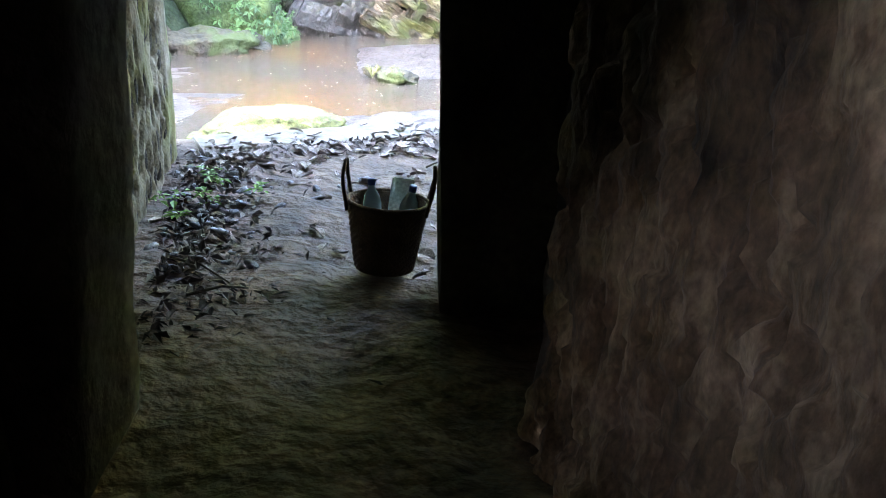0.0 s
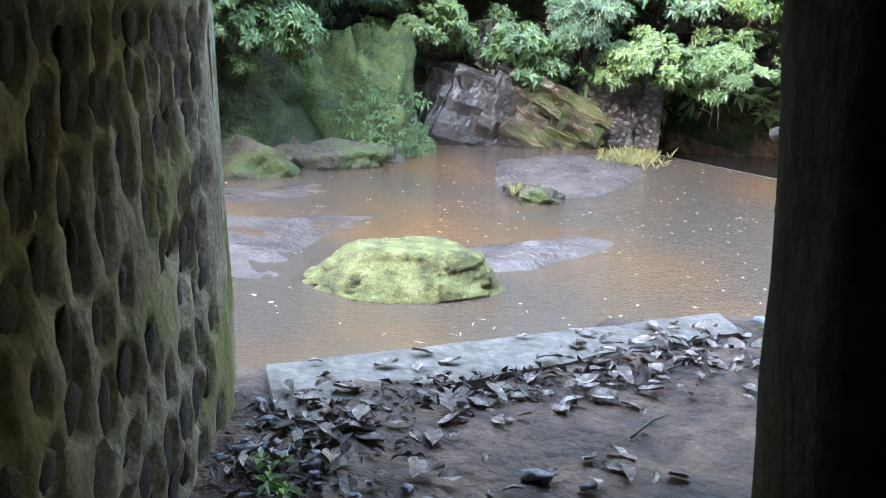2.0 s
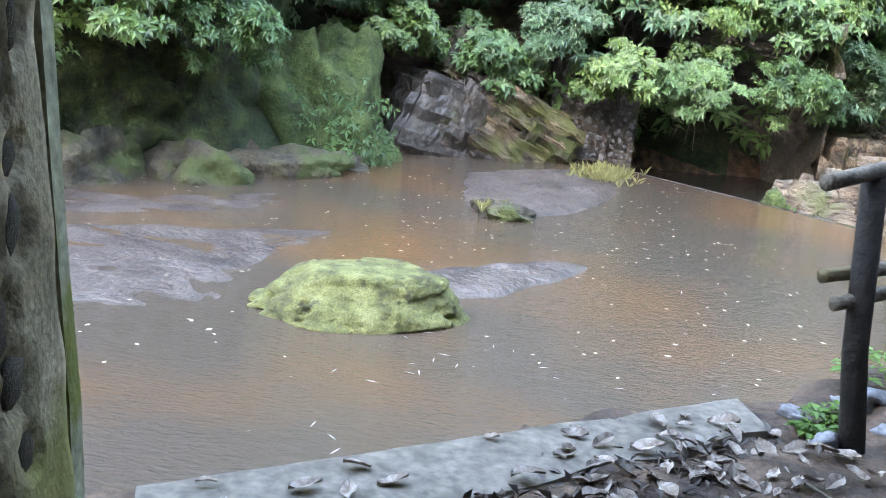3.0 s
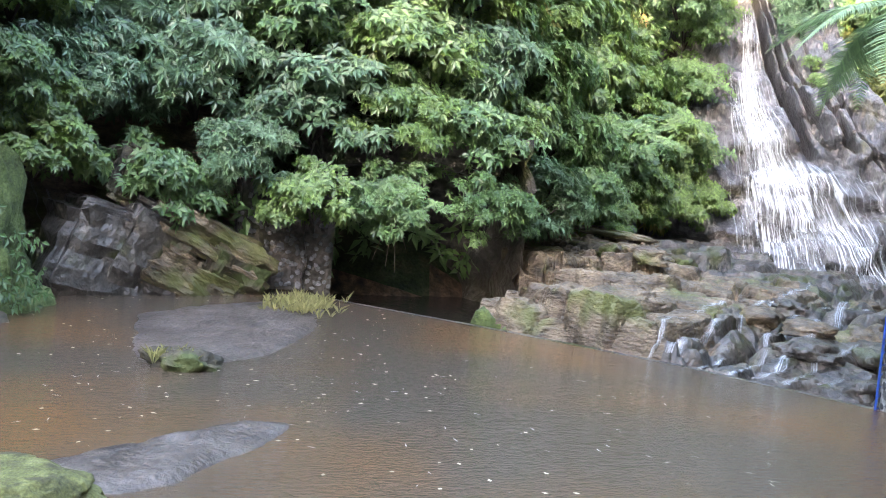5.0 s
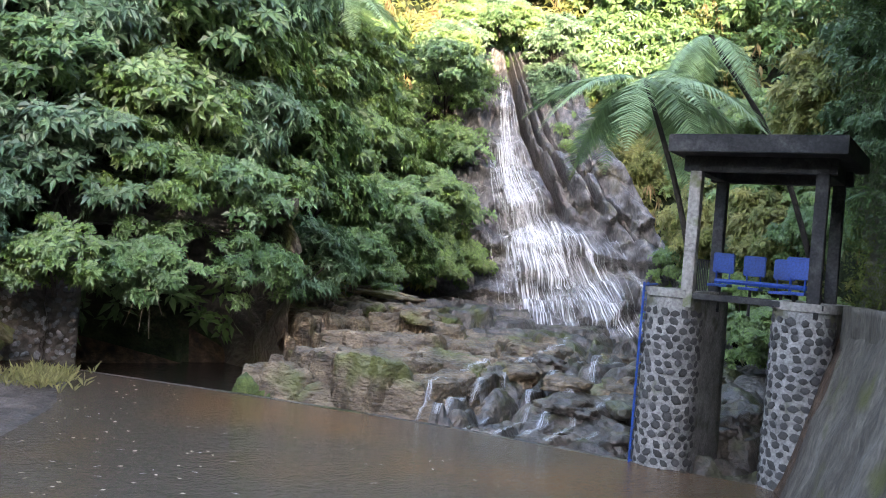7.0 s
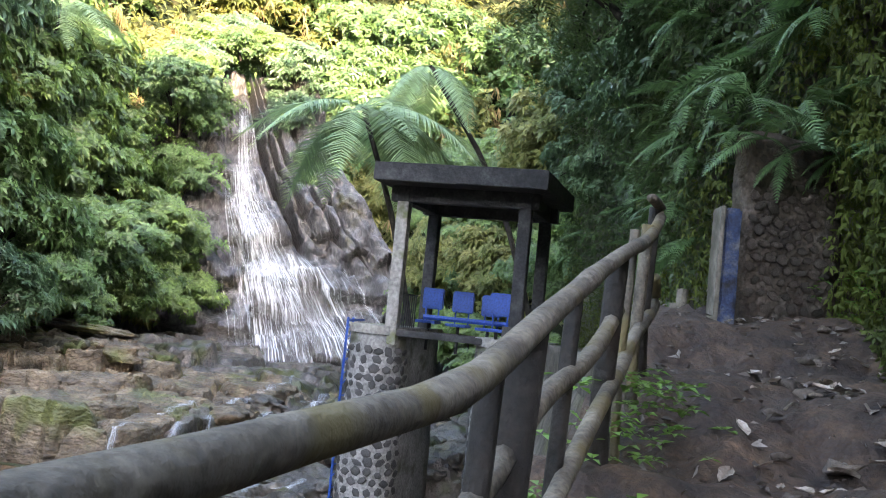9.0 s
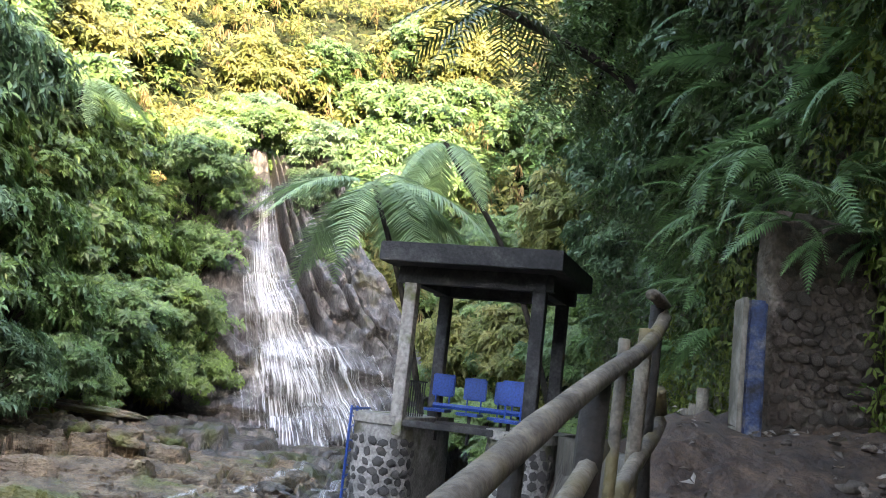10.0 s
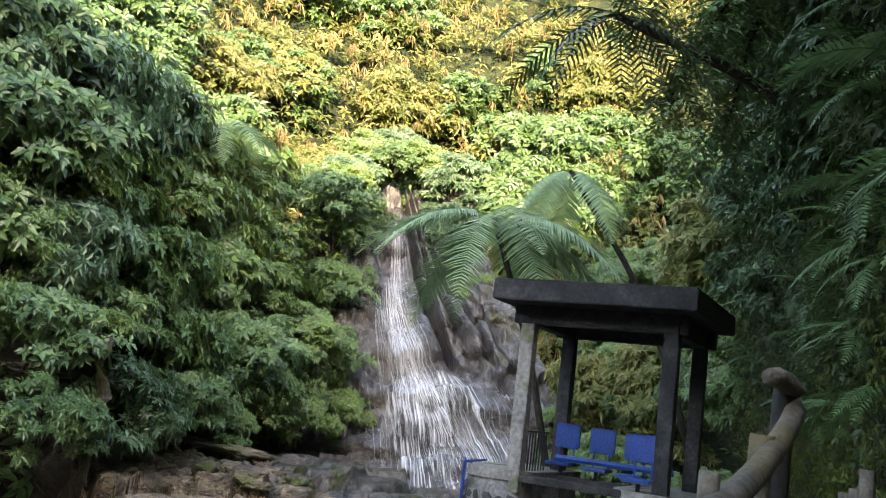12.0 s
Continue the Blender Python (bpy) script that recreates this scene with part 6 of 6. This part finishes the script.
# worn earth steps of the rising path, edged with stones
PSTN = [rock("path_stone", (1.0, 0.7, 0.5), 90 + k, M_PATHSTONE, 2, 0.6, 0.4) for k in range(4)]
k = 0
for st in range(18):
    s = 1.2 + st * 0.34
    for q in range(7):
        a = Vector((0.95 + 0.819 * s + 0.2 + q * 0.16 * 0.574, 6.85 + 0.574 * s - 0.2 - q * 0.16 * 0.819)) + Vector((random.gauss(0, 0.06), random.gauss(0, 0.06)))
        r = random.uniform(0.02, 0.085)
        m = pose(a.x, a.y, on_ground(a.x, a.y) - r * 0.1, random.uniform(-12, 12), random.uniform(-12, 12), random.uniform(0, 360))
        ob = PSTN[k] if k < 4 else copy_thing(PSTN[k % 4], m)
        ob.matrix_basis = m
        ob.scale = (r, r, r)
        tagged(ob, "brown stone half sunk in the earth path", "stone", "path stones")
        k += 1

# crumbled leaf litter and chips along the wall, behind the kerb and on the path
rng = np.random.default_rng(61)
lit = []
for k in range(2600):
    if k < 1100:
        f = rng.random() ** 1.2
        p = Vector((-1.8, 5.45)).lerp(Vector((-1.3, 3.2)), f) + Vector((abs(rng.normal(0, 0.24)), rng.normal(0, 0.15)))
    elif k < 1800:
        p = i1.lerp(i2, rng.random()) + Vector((rng.normal(0, 0.1), -abs(rng.normal(0.08, 0.16))))
    else:
        q = rng.uniform(0.6, 7.2)
        p = Vector((0.95 + 0.819 * q, 6.85 + 0.574 * q)) + Vector((0.574, -0.819)) * rng.uniform(-0.4, 1.2)
    lit.append((p.x, p.y, on_ground(p.x, p.y) + rng.uniform(0.0, 0.025)))
v, f = whorls(np.array(lit), rng.normal(size=(len(lit), 3)) * 0.5 + np.array([0, 0, 0.9]), rng, 1, 0.05, 0.022, (60, 120), 0.6, 0.0)
tagged(link_mesh("leaf_litter", v, f, M_LITTER, smooth=False), "crumbled brown leaf litter and chips on the earth", "litter", kind="stuff")

weeds_v, weeds_f = [], []


def weed(x, y, size, n, seed):
    """Adds one low plant to the weeds."""
    rng = np.random.default_rng(seed)
    c = np.stack([rng.normal(0, size * 0.45, n) + x, rng.normal(0, size * 0.45, n) + y, rng.uniform(0.03, size, n) + on_ground(x, y)], 1)
    v, f = whorls(c, np.tile([0, 0, 1.0], (n, 1)), rng, 4, 0.05, 0.03, (50, 95))
    weeds_f.append(f + sum(len(q) for q in weeds_v))
    weeds_v.append(v)


M_WEED = leafmat("weed_leaves", (0.06, 0.15, 0.02), (0.15, 0.28, 0.045), 0.5, 0.35)
for k, (x, y, s, n) in enumerate([(-1.5, 4.95, 0.08, 5), (-1.45, 4.6, 0.09, 5), (-1.25, 4.8, 0.06, 3), (-1.6, 4.5, 0.08, 4), (-1.5, 4.25, 0.09, 4), (-1.6, 5.1, 0.06, 3), (0.5, 7.42, 0.12, 7), (0.42, 7.3, 0.07, 5),
                                  (0.75, 7.75, 0.16, 8), (-0.12, 4.25, 0.14, 8), (3.9, 9.35, 0.35, 16), (4.3, 9.6, 0.3, 14), (5.3, 8.3, 0.4, 18), (6.6, 9.2, 0.4, 18), (4.6, 7.5, 0.35, 18), (5.9, 8.6, 0.35, 16), (7.0, 9.9, 0.4, 16), (3.2, 8.9, 0.25, 10)]):
    weed(x, y, s, n * (1 if y < 5.5 else 3), 100 + k)
tagged(link_mesh("weeds", np.concatenate(weeds_v), np.concatenate(weeds_f), M_WEED, smooth=False), "small bright green weeds on the bank and beside the path", "weeds", kind="stuff")
for k, (x, y, ln, an) in enumerate([(-1.25, 3.75, 0.4, -35), (-1.1, 3.5, 0.25, 30), (-0.3, 5.9, 0.3, 60), (0.3, 6.6, 0.35, -70), (5.0, 9.3, 0.5, 20)]):
    a = Vector((math.cos(radians(an)), math.sin(radians(an)), 0)) * ln / 2
    z = on_ground(x, y) + 0.02
    ob = part("twig", tube([-a, Vector((0.01, 0.02, 0.015)), a], [0.007, 0.006, 0.004], 5), M_WOOD, None, "", True)
    ob.location = (x, y, z)
    tagged(ob, "thin dry twig lying on the dirt", "twig", "twigs")

# ---- grass on the mud bar, leaves afloat, dead root at the cave ----
rng = np.random.default_rng(12)


def tuft(x, y, w, d, n, seed):
    rng = np.random.default_rng(seed)
    c = np.stack([rng.normal(0, w, n), rng.normal(0, d, n), np.zeros(n)], 1)
    v, f = whorls(c, np.tile([0, 0, 1.0], (n, 1)), rng, 5, 0.3, 0.025, (8, 40))
    ob = link_mesh("grass_tuft", v, f, M_GRASS, smooth=False)
    ob.location = (x, y, WATER + 0.05)
    return tagged(ob, "pale yellow-green grass on the mud bar", "grass", kind="stuff")


M_GRASS = leafmat("pale_grass", (0.2, 0.2, 0.07), (0.34, 0.32, 0.14), 0.7, 0.2)
tuft(0.35, 27.2, 0.32, 0.5, 170, 3)
tuft(-1.9, 20.85, 0.16, 0.1, 12, 4)
n = 420
c = np.stack([rng.uniform(-9, 3, n), rng.uniform(11, 28, n), np.full(n, WATER + 0.012)], 1)
c = c[(dist_poly(c[:, 0], c[:, 1], [(-9.4, 20), (-6, 24), (-4, 28), (1, 29)]) < 9) | (rng.random(n) < 0.35)]
v, f = whorls(c, np.tile([0, 0, 1.0], (len(c), 1)), rng, 1, 0.075, 0.045, (88, 92))
v[:, 2] = np.maximum(v[:, 2], WATER + 0.008)
tagged(link_mesh("floating_leaves", v, f, M_FLOAT := mat("fallen_yellow_leaves", ((0.2, 0.16, 0.09), (0.45, 0.4, 0.28)), 2, 0.7, 0, island=True), smooth=False), "pale fallen leaves and flecks on the water", "leaves", kind="stuff")
n = 260
c = np.stack([rng.uniform(-3.5, 6.5, n), rng.uniform(9.5, 24, n), np.full(n, WATER + 0.012)], 1)
v, f = whorls(c, np.tile([0, 0, 1.0], (n, 1)), rng, 1, 0.11, 0.011, (88, 92), 0.6)
v[:, 2] = WATER + 0.009
tagged(link_mesh("foam_flecks", v, f, mat("river_foam", ((0.22, 0.2, 0.18), (0.4, 0.38, 0.35)), 3, 0.8, 0, island=True), smooth=False), "thin pale streaks of foam drifting on the water", "foam", kind="stuff")
rt_ = empty("dead_root", (2.6, 29.6, 0.2))
for k, (dx, dz) in enumerate([(0.1, -1.5), (-0.5, -1.2), (0.35, -0.9), (-0.15, -1.35), (-0.3, -0.7)]):
    part("root_strand", tube(spline([(0, 0, 0.8), (dx * 0.2, 0, 0), (dx, -0.1, dz)], 8), [0.022 - 0.002 * q for q in range(8)], 5, k, 0.3), M_WOOD, rt_, "", True)
tagged(rt_, "bundle of dead roots hanging before the dark cave", "root")

# ---- cobbles of the shelter's wall, of the river wall and masonry ----
random.seed(77)
WSTONES = [s_.copy() for s_ in STONES]
for s_ in WSTONES:
    s_.materials[0] = M_WALLSTONE
for k, (cs, cz_, cw, ch, cr) in enumerate(COBS):
    p = WL_A + wd * cs
    q = Vector((p.x, p.y, cz_))
    off = 0.018 * noise.turbulence_vector(q * 2.3, 3, False)
    q.x += wall_lean(cz_)
    stone(wall_w, q + off - nrm * 0.024, nrm, cw, ch, random.uniform(0.014, 0.022), k, cr).data = WSTONES[k % 6]
RSTONES = [s_.copy() for s_ in STONES]
for s_ in RSTONES:
    s_.materials[0] = M_PEBBLE
rw = bpy.data.objects["river_wall"]
for k in range(200):
    a = random.uniform(-1.25, 1.25)
    zz = random.uniform(-2.0, 0.6)
    dr = Vector((math.cos(radians(12)), math.sin(radians(12)), 0))
    fn = Vector((dr.y, -dr.x, 0))
    stone(rw, Vector((-0.1, 30.9, 0)) + dr * a + fn * 0.25 + Vector((0, 0, zz)), fn, random.uniform(0.06, 0.1), random.uniform(0.05, 0.08), 0.03, k, random.uniform(-60, 60)).data = RSTONES[k % 6]
MSTONES = [s_.copy() for s_ in STONES]
for s_ in MSTONES:
    s_.materials[0] = M_MASONRY
sw = bpy.data.objects["wall_stone"]
sd = Vector((0.68, -0.34, 0)).normalized()
sn = Vector((sd.y, -sd.x, 0))
for r_ in range(15):
    for c_ in range(7):
        stone(sw, Vector((6.74, 10.74, 1.55)) + sd * (0.06 + c_ * 0.1 + (r_ % 2) * 0.05) + Vector((0, 0, r_ * 0.087 + random.uniform(-0.015, 0.015))) + sn * 0.012, sn, random.uniform(0.034, 0.058), random.uniform(0.025, 0.042), random.uniform(0.004, 0.011), r_ + c_, random.uniform(-25, 25)).data = MSTONES[(r_ + c_) % 6]
